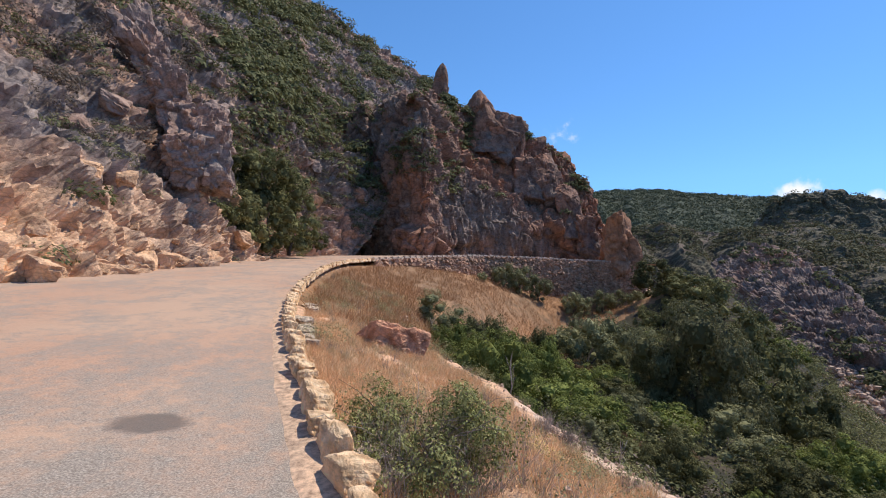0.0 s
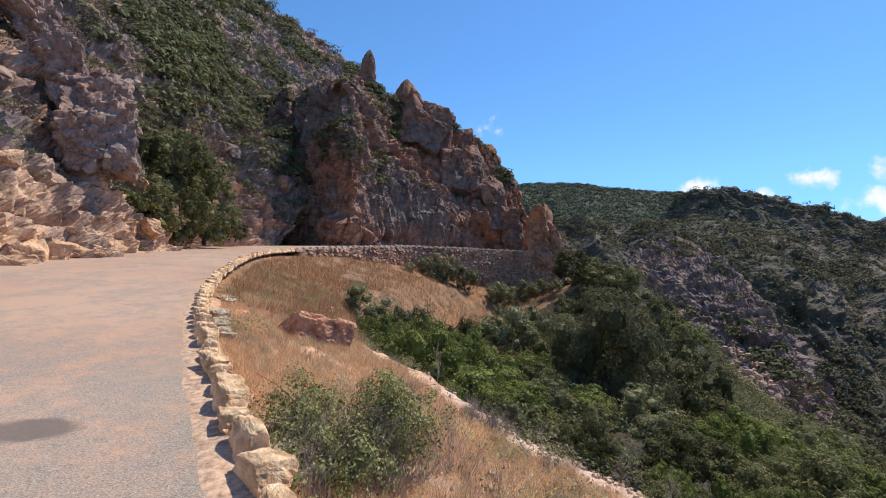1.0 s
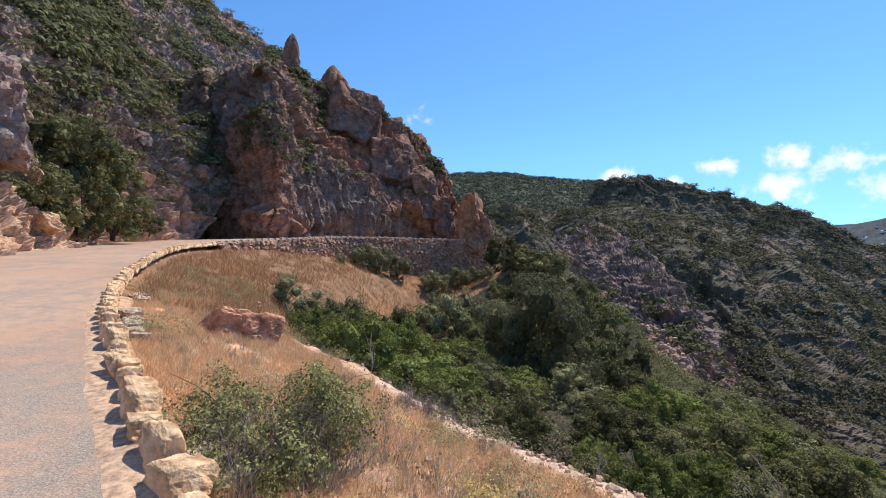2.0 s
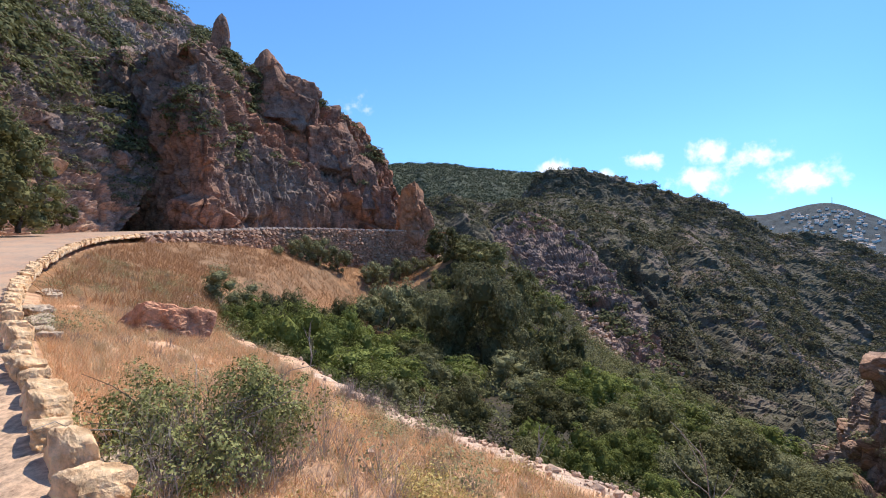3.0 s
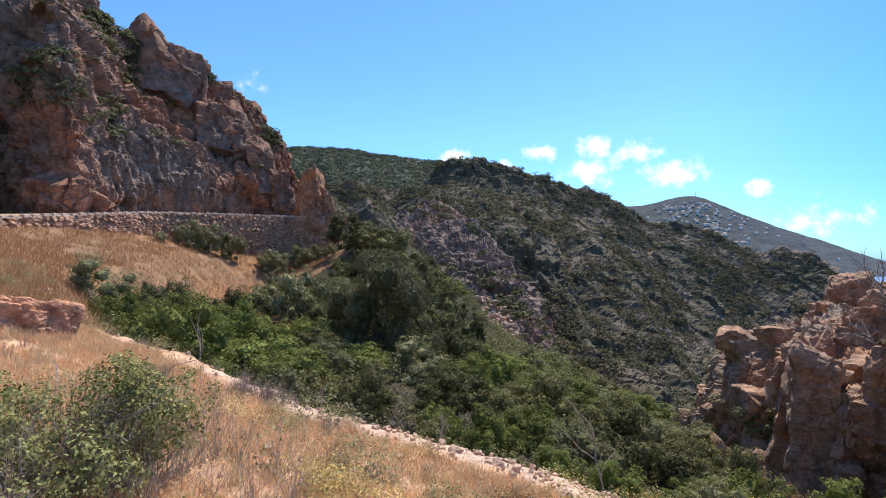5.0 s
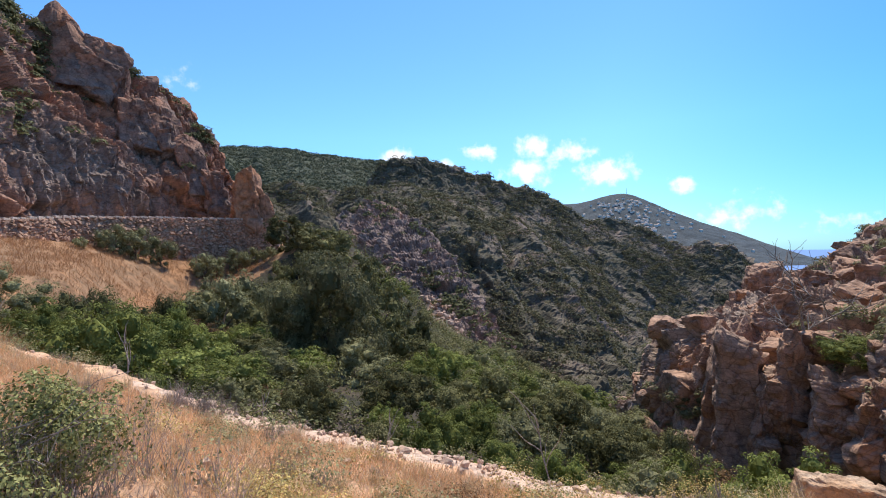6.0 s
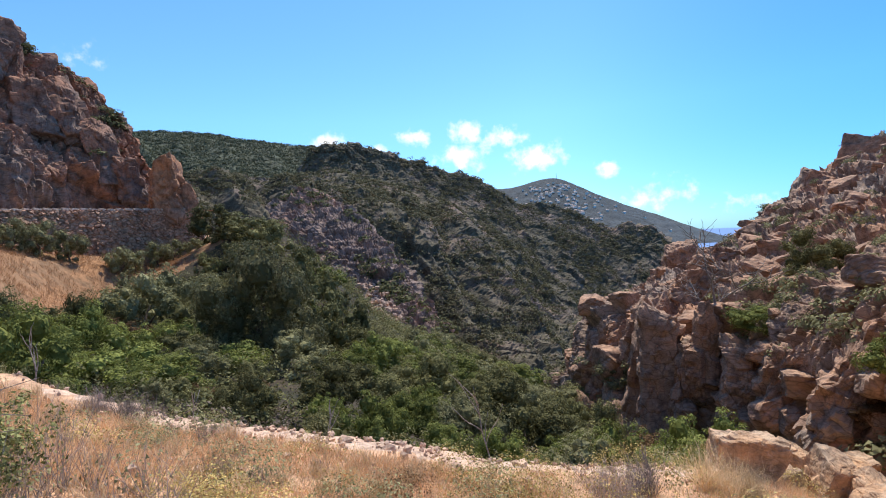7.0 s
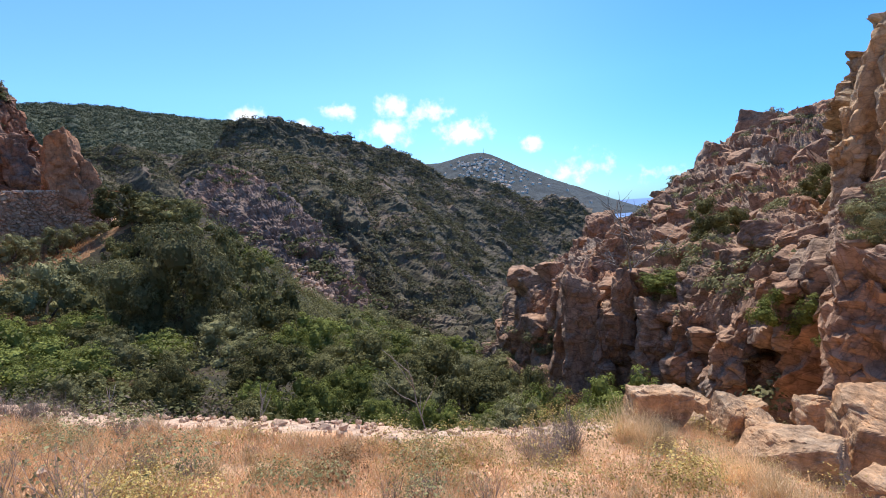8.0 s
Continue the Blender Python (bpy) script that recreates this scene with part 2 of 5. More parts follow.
def rock_material(name, fresh, worn, dark, patch=0.15, fine=1.6, share=0.5, cut=None, cracks=0.8):
    """Granite: fresh coloured breaks, greyer weathered crust, dark streaks; with scrub, plant cover on the gentler parts."""
    m, nodes, links, bsdf = material(name)
    co = nodes.new("ShaderNodeTexCoord").outputs["Object"]
    big = noise_node(nodes, links, co, patch, 5, 0.6)
    mid = noise_node(nodes, links, co, fine, 8, 0.7)
    streak = noise_node(nodes, links, co, patch * 3, 6, 0.65, (1.0, 1.0, 0.25))
    tiny = noise_node(nodes, links, co, fine * 9, 6, 0.7)
    col = mix(nodes, links, ramp(nodes, links, big, [(share - 0.09, (0, 0, 0)), (share + 0.09, (1, 1, 1))]), fresh, worn)
    if cut:
        sep = nodes.new("ShaderNodeSeparateXYZ")
        links.new(co, sep.inputs[0])
        high = nodes.new("ShaderNodeMath")
        high.operation = "MULTIPLY_ADD"
        links.new(big, high.inputs[0])
        high.inputs[1].default_value = 14.0
        links.new(sep.outputs[2], high.inputs[2])
        rng_ = nodes.new("ShaderNodeMapRange")
        rng_.inputs["From Min"].default_value, rng_.inputs["From Max"].default_value = cut[0] + 6, cut[1] + 8
        rng_.inputs["To Min"].default_value, rng_.inputs["To Max"].default_value = 1.0, 0.0
        links.new(high.outputs[0], rng_.inputs["Value"])
        col = mix(nodes, links, rng_.outputs[0], col, cut[2])
    col = mix(nodes, links, ramp(nodes, links, streak, [(0.52, (0, 0, 0)), (0.7, (0.75, 0.75, 0.75))]), col, dark)
    tone = ramp(nodes, links, mid, [(0.32, (0.42, 0.40, 0.39)), (0.5, (0.95, 0.95, 0.95)), (0.68, (1.4, 1.37, 1.32))])
    mul = nodes.new("ShaderNodeMix")
    mul.data_type, mul.blend_type = "RGBA", "MULTIPLY"
    mul.inputs[0].default_value = 1.0
    links.new(col, mul.inputs[6]), links.new(tone, mul.inputs[7])
    col = mul.outputs[2]
    beds = nodes.new("ShaderNodeMapping")
    beds.inputs["Rotation"].default_value, beds.inputs["Scale"].default_value = (0.35, -0.28, 0.4), (1.0, 0.7, 1.9)
    links.new(co, beds.inputs["Vector"])
    wob = nodes.new("ShaderNodeVectorMath")
    wob.operation = "MULTIPLY_ADD"
    wn_ = nodes.new("ShaderNodeTexNoise")
    wn_.inputs["Scale"].default_value, wn_.inputs["Detail"].default_value = fine * 0.7, 4
    links.new(co, wn_.inputs["Vector"])
    links.new(wn_.outputs["Color"], wob.inputs[0])
    wob.inputs[1].default_value = (0.5 / fine,) * 3
    links.new(beds.outputs[0], wob.inputs[2])
    vor, vor2 = nodes.new("ShaderNodeTexVoronoi"), nodes.new("ShaderNodeTexVoronoi")
    for node, scale_, floor_, width_, k_ in ((vor, 0.7, 0.36, 0.05, 1.0), (vor2, 2.3, 0.45, 0.08, 0.85)):
        node.feature, node.distance = "DISTANCE_TO_EDGE", "EUCLIDEAN"
        node.inputs["Scale"].default_value = fine * scale_
        links.new(wob.outputs[0], node.inputs["Vector"])
        mul2 = nodes.new("ShaderNodeMix")
        mul2.data_type, mul2.blend_type = "RGBA", "MULTIPLY"
        mul2.inputs[0].default_value = cracks * k_
        links.new(col, mul2.inputs[6]), links.new(ramp(nodes, links, node.outputs["Distance"], [(0.0, (floor_, floor_ * 0.95, floor_ * 0.92)), (width_, (1.04, 1.04, 1.04))]), mul2.inputs[7])
        col = mul2.outputs[2]
    links.new(col, bsdf.inputs["Base Color"])
    bsdf.inputs["Roughness"].default_value = 0.93
    bsdf.inputs["Specular IOR Level"].default_value = 0.25
    sum_ = nodes.new("ShaderNodeMath")
    sum_.operation = "MULTIPLY_ADD"
    sum_.inputs[1].default_value = 0.3
    links.new(tiny, sum_.inputs[0]), links.new(mid, sum_.inputs[2])
    both = nodes.new("ShaderNodeMath")
    both.operation = "ADD"
    edge = nodes.new("ShaderNodeMapRange")
    edge.inputs["From Max"].default_value, edge.inputs["To Max"].default_value = 0.10, 0.25 * cracks
    links.new(vor.outputs["Distance"], edge.inputs["Value"])
    links.new(sum_.outputs[0], both.inputs[0]), links.new(edge.outputs[0], both.inputs[1])
    bumped(nodes, links, bsdf, both.outputs[0], 0.7, 0.22 / fine)
    return m


def plant_material(name, dark, light, gloss=0.75):
    m, nodes, links, bsdf = material(name)
    geo = nodes.new("ShaderNodeNewGeometry")
    info = nodes.new("ShaderNodeObjectInfo")
    base = ramp(nodes, links, geo.outputs["Random Per Island"], [(0.0, dark), (1.0, light)])
    hsv = nodes.new("ShaderNodeHueSaturation")
    links.new(base, hsv.inputs["Color"])
    val = nodes.new("ShaderNodeMapRange")
    val.inputs["To Min"].default_value, val.inputs["To Max"].default_value = 0.68, 1.38
    links.new(info.outputs["Random"], val.inputs["Value"])
    links.new(val.outputs[0], hsv.inputs["Value"])
    links.new(hsv.outputs[0], bsdf.inputs["Base Color"])
    bsdf.inputs["Roughness"].default_value = gloss
    bsdf.inputs["Specular IOR Level"].default_value = 0.08
    thin = nodes.new("ShaderNodeBsdfTranslucent")
    links.new(hsv.outputs[0], thin.inputs["Color"])
    blend = nodes.new("ShaderNodeMixShader")
    blend.inputs[0].default_value = 0.22
    links.new(bsdf.outputs[0], blend.inputs[1]), links.new(thin.outputs[0], blend.inputs[2])
    links.new(blend.outputs[0], nodes["Material Output"].inputs["Surface"])
    return m


CLIFF = rock_material("cliff_granite", (0.46, 0.285, 0.20), (0.29, 0.23, 0.20), (0.13, 0.105, 0.10), 0.12, 1.5, 0.5, (2.5, 7.0, (0.68, 0.42, 0.25)), cracks=0.45)
CLIFF_HIGH = rock_material("weathered_cliff_granite", (0.40, 0.25, 0.185), (0.29, 0.23, 0.20), (0.14, 0.11, 0.10), 0.4, 1.5, 0.5, cracks=0.45)
CRAG = rock_material("crag_granite", (0.35, 0.165, 0.098), (0.235, 0.172, 0.14), (0.105, 0.08, 0.07), 0.07, 0.8, 0.5, cracks=0.5)
SPUR = rock_material("spur_granite", (0.42, 0.24, 0.152), (0.35, 0.265, 0.205), (0.13, 0.095, 0.08), 0.16, 1.7, 0.5, cracks=0.55)
TOWER_RED = rock_material("red_tower_granite", (0.46, 0.22, 0.115), (0.38, 0.21, 0.13), (0.2, 0.13, 0.095), 0.1, 0.9, 0.5, cracks=0.3)
HILL = rock_material("hill_cover", (0.30, 0.215, 0.17), (0.115, 0.098, 0.066), (0.06, 0.056, 0.034), 0.05, 0.4, 0.42, cracks=0.5)
FAR = rock_material("far_cover", (0.092, 0.102, 0.068), (0.078, 0.09, 0.06), (0.065, 0.077, 0.05), 0.006, 0.05, 0.5, cracks=0.0)
RIB = rock_material("rib_granite", (0.36, 0.22, 0.165), (0.27, 0.195, 0.16), (0.12, 0.095, 0.08), 0.05, 0.5, 0.46, cracks=0.5)
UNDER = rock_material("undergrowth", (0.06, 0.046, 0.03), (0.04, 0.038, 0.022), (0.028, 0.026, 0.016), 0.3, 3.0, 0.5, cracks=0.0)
SLOPE = rock_material("grassy_slope", (0.34, 0.185, 0.095), (0.26, 0.155, 0.088), (0.15, 0.10, 0.062), 0.25, 2.0, 0.5, cracks=0.0)
TOWER = rock_material("tower_granite", (0.62, 0.40, 0.225), (0.53, 0.405, 0.285), (0.28, 0.20, 0.14), 0.3, 1.2, 0.5, cracks=0.4)
SAND = rock_material("road_sand", (0.60, 0.40, 0.27), (0.52, 0.36, 0.25), (0.40, 0.29, 0.21), 1.5, 14.0, 0.5, cracks=0.0)
PALE = rock_material("pale_rubble", (0.60, 0.405, 0.29), (0.54, 0.39, 0.295), (0.4, 0.3, 0.23), 1.5, 8.0, 0.5, cracks=0.0)
GREYROCK = rock_material("lichened_rock", (0.54, 0.41, 0.29), (0.48, 0.39, 0.30), (0.24, 0.2, 0.17), 2.0, 9.0, 0.5, cracks=0.5)
SOIL = rock_material("dry_soil", (0.66, 0.41, 0.26), (0.56, 0.345, 0.215), (0.28, 0.17, 0.105), 0.3, 3.0, 0.5, cracks=0.0)
PLANT = plant_material("oak_leaves", (0.078, 0.078, 0.033), (0.215, 0.205, 0.088))

SPUR_NEAR = rock_material("boulder_granite", (0.52, 0.315, 0.18), (0.46, 0.345, 0.245), (0.2, 0.145, 0.11), 0.9, 3.0, 0.5, cracks=0.3)
KERB = rock_material("kerb_granite", (0.92, 0.57, 0.30), (0.92, 0.68, 0.44), (0.74, 0.49, 0.31), 1.2, 1.6, 0.5, cracks=0.0)
RED = rock_material("red_granite", (0.57, 0.28, 0.165), (0.49, 0.29, 0.19), (0.28, 0.16, 0.11), 0.6, 3.0, 0.5, cracks=0.4)
WALL = rock_material("rubble_wall", (0.52, 0.30, 0.195), (0.44, 0.28, 0.195), (0.13, 0.085, 0.06), 0.25, 2.2, 0.5, cracks=0.6)
# far mountain's cover, with the blue of distance haze mixed into its base colour
HAZE_BLUE = rock_material("hazed_mountain_cover", (0.062, 0.074, 0.082), (0.048, 0.062, 0.072), (0.036, 0.048, 0.056), 0.004, 0.03, 0.5, cracks=0.0)

COPING = rock_material("coping_granite", (0.62, 0.47, 0.37), (0.56, 0.45, 0.36), (0.25, 0.2, 0.17), 0.8, 4.0, 0.5, cracks=0.2)
PLASTER = rock_material("white_plaster", (0.80, 0.76, 0.70), (0.76, 0.71, 0.65), (0.6, 0.55, 0.5), 0.2, 1.0, 0.5)
TILES = rock_material("roof_tiles", (0.62, 0.46, 0.38), (0.56, 0.43, 0.36), (0.4, 0.3, 0.25), 0.2, 1.0, 0.5)

asphalt, nodes, links, bsdf = material("worn_asphalt")
co = nodes.new("ShaderNodeTexCoord").outputs["Object"]
streak = noise_node(nodes, links, co, 1.1, 8, 0.7, (1.0, 0.5, 1.0))
flake = noise_node(nodes, links, co, 4.5, 6, 0.65)
grit = noise_node(nodes, links, co, 70, 3, 0.7)
blot = noise_node(nodes, links, co, 0.25, 4, 0.5)


def spot_mask(x, y, rx, ry, turn):
    """1 at a place on the road, falling to 0 at an ellipse round it."""
    mp = nodes.new("ShaderNodeMapping")
    mp.vector_type = "TEXTURE"
    mp.inputs["Location"].default_value, mp.inputs["Rotation"].default_value, mp.inputs["Scale"].default_value = (x, y, 0.3), (0, 0, radians(turn)), (rx, ry, 9)
    links.new(co, mp.inputs["Vector"])
    gr = nodes.new("ShaderNodeTexGradient")
    gr.gradient_type = "SPHERICAL"
    links.new(mp.outputs[0], gr.inputs["Vector"])
    return gr.outputs["Fac"]


def plus(a, b, k=1.0):
    m = nodes.new("ShaderNodeMath")
    m.operation = "MULTIPLY_ADD"
    links.new(b, m.inputs[0])
    m.inputs[1].default_value = k
    links.new(a, m.inputs[2])
    return m.outputs[0]


tarmac = ramp(nodes, links, grit, [(0.30, (0.13, 0.11, 0.092)), (0.5, (0.26, 0.222, 0.186)), (0.70, (0.47, 0.41, 0.345))])
pink = ramp(nodes, links, grit, [(0.32, (0.29, 0.168, 0.11)), (0.68, (0.57, 0.36, 0.25))])
pale = ramp(nodes, links, grit, [(0.3, (0.38, 0.243, 0.165)), (0.7, (0.53, 0.365, 0.26))])
crumb = noise_node(nodes, links, co, 16, 5, 0.7)
bare = plus(plus(plus(plus(plus(streak, flake, 0.6), crumb, 0.42), spot_mask(-1.3, 2.4, 3.6, 2.2, 20), 0.20), spot_mask(-1.9, 5.4, 3.0, 2.4, 20), 0.17), spot_mask(0.4, -1, 5, 5, 0), 0.26)
half_bare = nodes.new("ShaderNodeMath")
half_bare.operation = "MULTIPLY"
half_bare.inputs[1].default_value = 0.5
links.new(bare, half_bare.inputs[0])
road_col = mix(nodes, links, ramp(nodes, links, blot, [(0.4, (0, 0, 0)), (0.6, (1, 1, 1))]), pink, pale)
road_col = mix(nodes, links, ramp(nodes, links, half_bare.outputs[0], [(0.485, (0, 0, 0)), (0.54, (0.5, 0.5, 0.5)), (0.63, (0.9, 0.9, 0.9))]), road_col, tarmac)
stain = plus(spot_mask(-2.36, 4.20, 0.46, 0.34, 10), flake, 0.55)
road_col = mix(nodes, links, ramp(nodes, links, stain, [(0.50, (0, 0, 0)), (0.72, (0.8, 0.8, 0.8))]), road_col, (0.13, 0.105, 0.09))
links.new(road_col, bsdf.inputs["Base Color"])
bsdf.inputs["Roughness"].default_value = 0.9
bsdf.inputs["Specular IOR Level"].default_value = 0.2
bumped(nodes, links, bsdf, grit, 0.3, 0.01)

sea_mat, nodes, links, bsdf = material("sea_water")
bsdf.inputs["Base Color"].default_value = (0.05, 0.14, 0.35, 1)
bsdf.inputs["Roughness"].default_value = 0.5

# ---- ground, road, ravine ----
EDGE = [(9, -22, -1.76), (5, -11, -0.88), (2.5, -4.6, -0.37), (0.9, 0, 0), (-0.62, 3.26, 0.26), (-1.88, 6.34, 0.51), (-3.5, 11.1, 0.89), (-5.4, 19.7, 1.58),
        (-6.9, 31, 2.5), (-6.8, 38.5, 3.1), (-3.5, 46, 3.9), (3.3, 56.5, 5.05), (11, 62.5, 5.6), (19, 66, 5.85), (27.5, 66.5, 6.0), (31, 71, 6.2), (31, 80, 6.5)]
INNER = [(-1, -25, -1.9), (-6, -12, -0.95), (-9.5, -3, -0.2), (-11, 4, 0.35), (-11.4, 10, 0.85), (-11.7, 16, 1.3), (-12.1, 23, 1.85), (-12.8, 31, 2.5),
         (-13.2, 40, 3.2), (-11.5, 48, 3.9), (-6.5, 55, 4.6), (-0.5, 62.5, 5.35), (8.5, 68.5, 5.8), (17.5, 72, 6.05), (23, 73, 6.15), (25.5, 75, 6.25), (25.5, 82, 6.5)]
edge_line, inner_line = spline(EDGE, 400), spline(INNER, 400)

w = np.linspace(0, 1, 24)[:, None, None]
road_grid = edge_line[None] * (1 - w) + inner_line[None] * w
road_grid[..., 2] += (0.06 * np.sin(np.pi * w[..., 0])) + 0.015 * fbm(road_grid.reshape(-1, 3) * 0.6, 3, 3).reshape(24, 400)
tagged(new("road", mesh_from("road", road_grid.reshape(-1, 3), grid_faces(24, 400)[:, ::-1], asphalt)), "worn grey asphalt mountain road dusted pink with sand", "road", kind="structure")

shoulder = edge_line[None, 60:330] * (1 - np.linspace(-0.02, 0.035, 6)[:, None, None]) + inner_line[None, 60:330] * np.linspace(-0.02, 0.035, 6)[:, None, None]
shoulder[..., 2] += 0.008 + 0.03 * np.linspace(1, 0, 6)[:, None] + 0.012 * fbm(shoulder.reshape(-1, 3) * 3, 3, 6).reshape(6, -1)
shoulder[-1, :, :2] += 0.08 * fbm(shoulder[-1] * 1.7, 3, 5)[:, None]
shoulder[-1, :, 2] -= 0.02
tagged(new("road_shoulder", mesh_from("road_shoulder", shoulder.reshape(-1, 3), grid_faces(6, 270)[:, ::-1], SAND)), "sandy gravel strip along the kerb stones", "road shoulder", kind="structure")

THALWEG = [(-1, 33, -3.0), (8, 33, -4), (16, 32, -5.2), (27, 29, -8.5), (42, 25, -15), (60, 18, -25), (85, 16, -32), (140, 22, -48), (300, 60, -70), (900, 100, -90)]
thal = spline(THALWEG, 300)


def near_line(xy, line):
    """Distance to a polyline, its height there, the running length, and the side (right is positive)."""
    best, z, at, side = np.full(len(xy), 1e9), np.zeros(len(xy)), np.zeros(len(xy)), np.ones(len(xy))
    run = np.r_[0, np.cumsum(np.linalg.norm(np.diff(line[:, :2], axis=0), axis=1))]
    for i in range(len(line) - 1):
        a, b = line[i], line[i + 1]
        ab = b[:2] - a[:2]
        t = np.clip(((xy - a[:2]) @ ab) / (ab @ ab), 0, 1)
        d = np.linalg.norm(xy - a[:2] - t[:, None] * ab, axis=1)
        m = d < best
        best[m], z[m], at[m] = d[m], (a[2] + t * (b[2] - a[2]))[m], (run[i] + t * (run[i + 1] - run[i]))[m]
        side[m] = np.sign((xy[:, 0] - a[0]) * ab[1] - (xy[:, 1] - a[1]) * ab[0])[m]
    return best, z, at, side


coarse_edge, coarse_thal = edge_line[::5], thal[::5]
ZERO = 23.3


def ground_height(xy):
    d, z, at, side = near_line(xy, coarse_edge)
    s = d * side
    a = at - ZERO
    crest = np.interp(a, [-12, -5, -2.5, -1.2, 0, 2, 7, 12, 16, 30, 42, 60], [34, 24, 16, 12, 7.4, 6.3, 5.0, 4.4, 4.0, 5.0, 9, 4])
    wall = np.interp(a, [40, 48, 61, 70, 79, 88], [0.2, 0.5, 1.9, 4.0, 5.0, 4.2])
    slope = np.interp(a, [-2.5, 0, 2, 5, 8, 10.5, 14, 20, 35, 50, 70], [0.33, 0.255, 0.265, 0.235, 0.245, 0.20, 0.26, 0.33, 0.30, 0.32, 0.45])
    q = np.c_[xy, np.zeros(len(xy))]
    bank = z - 0.06 - wall * smooth(s, -2.4, -0.3) - slope * np.clip(s, 0, crest) - 1.1 * np.clip(s - crest, 0, 200)
    bank += smooth(s, 0.3, 2) * (0.16 * fbm(q * 0.5, 4, 2) + 0.05 * fbm(q * 2.5, 3, 8))
    td, tz, _, tside = near_line(xy, coarse_thal)
    floor = tz + 0.6 * fbm(q * 0.12, 3, 4) + np.where(tside < 0, 0.02 * np.clip(td, 0, 60), 0.0)
    floor = floor + 9.5 * np.exp(-((xy[:, 0] - 31) ** 2 + (xy[:, 1] - 56) ** 2) / (2 * 8.0**2))
    out = np.where(s > 0, np.maximum(bank, floor), z - 0.12 - wall * smooth(s, -2.4, -0.3) - 0.03 * np.clip(-s - 8, 0, 60))
    r = np.hypot(xy[:, 0], xy[:, 1])
    return np.where(s > 0, out * (1 - smooth(r, 150, 500)) + -95 * smooth(r, 150, 500), out)


az = np.radians(np.r_[np.arange(-70, 112, 0.42), np.arange(112, 290, 3.0), 290.0])
rad = np.r_[0.0, np.geomspace(0.7, 30, 110), np.linspace(30.7, 90, 95), np.geomspace(93, 4900, 55)]
gx, gy = np.outer(rad, np.sin(az)) + 0.3, np.outer(rad, np.cos(az))
gxy = np.c_[gx.ravel(), gy.ravel()]
gz = ground_height(gxy)
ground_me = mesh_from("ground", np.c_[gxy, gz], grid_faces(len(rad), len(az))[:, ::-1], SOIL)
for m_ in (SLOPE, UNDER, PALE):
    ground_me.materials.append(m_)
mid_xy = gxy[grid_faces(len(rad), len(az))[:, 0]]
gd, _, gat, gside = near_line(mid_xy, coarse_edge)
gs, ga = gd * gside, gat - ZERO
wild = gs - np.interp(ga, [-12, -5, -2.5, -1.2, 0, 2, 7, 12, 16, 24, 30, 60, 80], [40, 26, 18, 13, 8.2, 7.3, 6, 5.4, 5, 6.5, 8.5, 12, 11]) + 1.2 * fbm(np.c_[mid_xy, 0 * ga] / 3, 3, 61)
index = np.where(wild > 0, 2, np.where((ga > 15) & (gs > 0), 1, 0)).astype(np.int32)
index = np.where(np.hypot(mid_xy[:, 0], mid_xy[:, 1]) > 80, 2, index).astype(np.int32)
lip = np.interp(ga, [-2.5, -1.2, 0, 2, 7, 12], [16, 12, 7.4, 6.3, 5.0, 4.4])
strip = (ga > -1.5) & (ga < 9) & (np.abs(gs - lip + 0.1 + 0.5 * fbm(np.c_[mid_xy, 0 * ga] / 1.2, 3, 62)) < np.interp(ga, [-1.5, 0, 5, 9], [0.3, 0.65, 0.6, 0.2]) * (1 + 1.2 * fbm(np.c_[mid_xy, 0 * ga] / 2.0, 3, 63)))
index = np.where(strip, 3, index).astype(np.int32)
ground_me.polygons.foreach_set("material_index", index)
tagged(new("ground", ground_me), "dry sandy hillside ground falling into a wooded ravine", "ground", kind="structure")

sea = np.array([(x, y, -78.0) for y in (-4900, 4900) for x in (900, 4950)])
tagged(new("water", mesh_from("water", sea, [[0, 1, 3, 2]], sea_mat)), "hazy blue sea on the horizon", "sea", kind="structure")

# ---- rock faces and hills ----
def ledges(p, size, seed):
    """Steps along gently tilted beds: each grows outwards and then breaks back under an edge."""
    q = (p[:, 2] + 0.18 * p[:, 1]) / size + 0.9 * fbm(p / (3.0 * size), 3, seed)
    f = q - np.floor(q)
    return (f - 0.5) * (1 - smooth(f, 0.9, 1.0)) * (0.6 + 0.8 * gnoise(p / (2.2 * size), seed + 9))


def bump(p, x, y, z, rx, ry, rz):
    return np.exp(-(((p[:, 0] - x) / rx) ** 2 + ((p[:, 1] - y) / ry) ** 2 + ((p[:, 2] - z) / rz) ** 2))


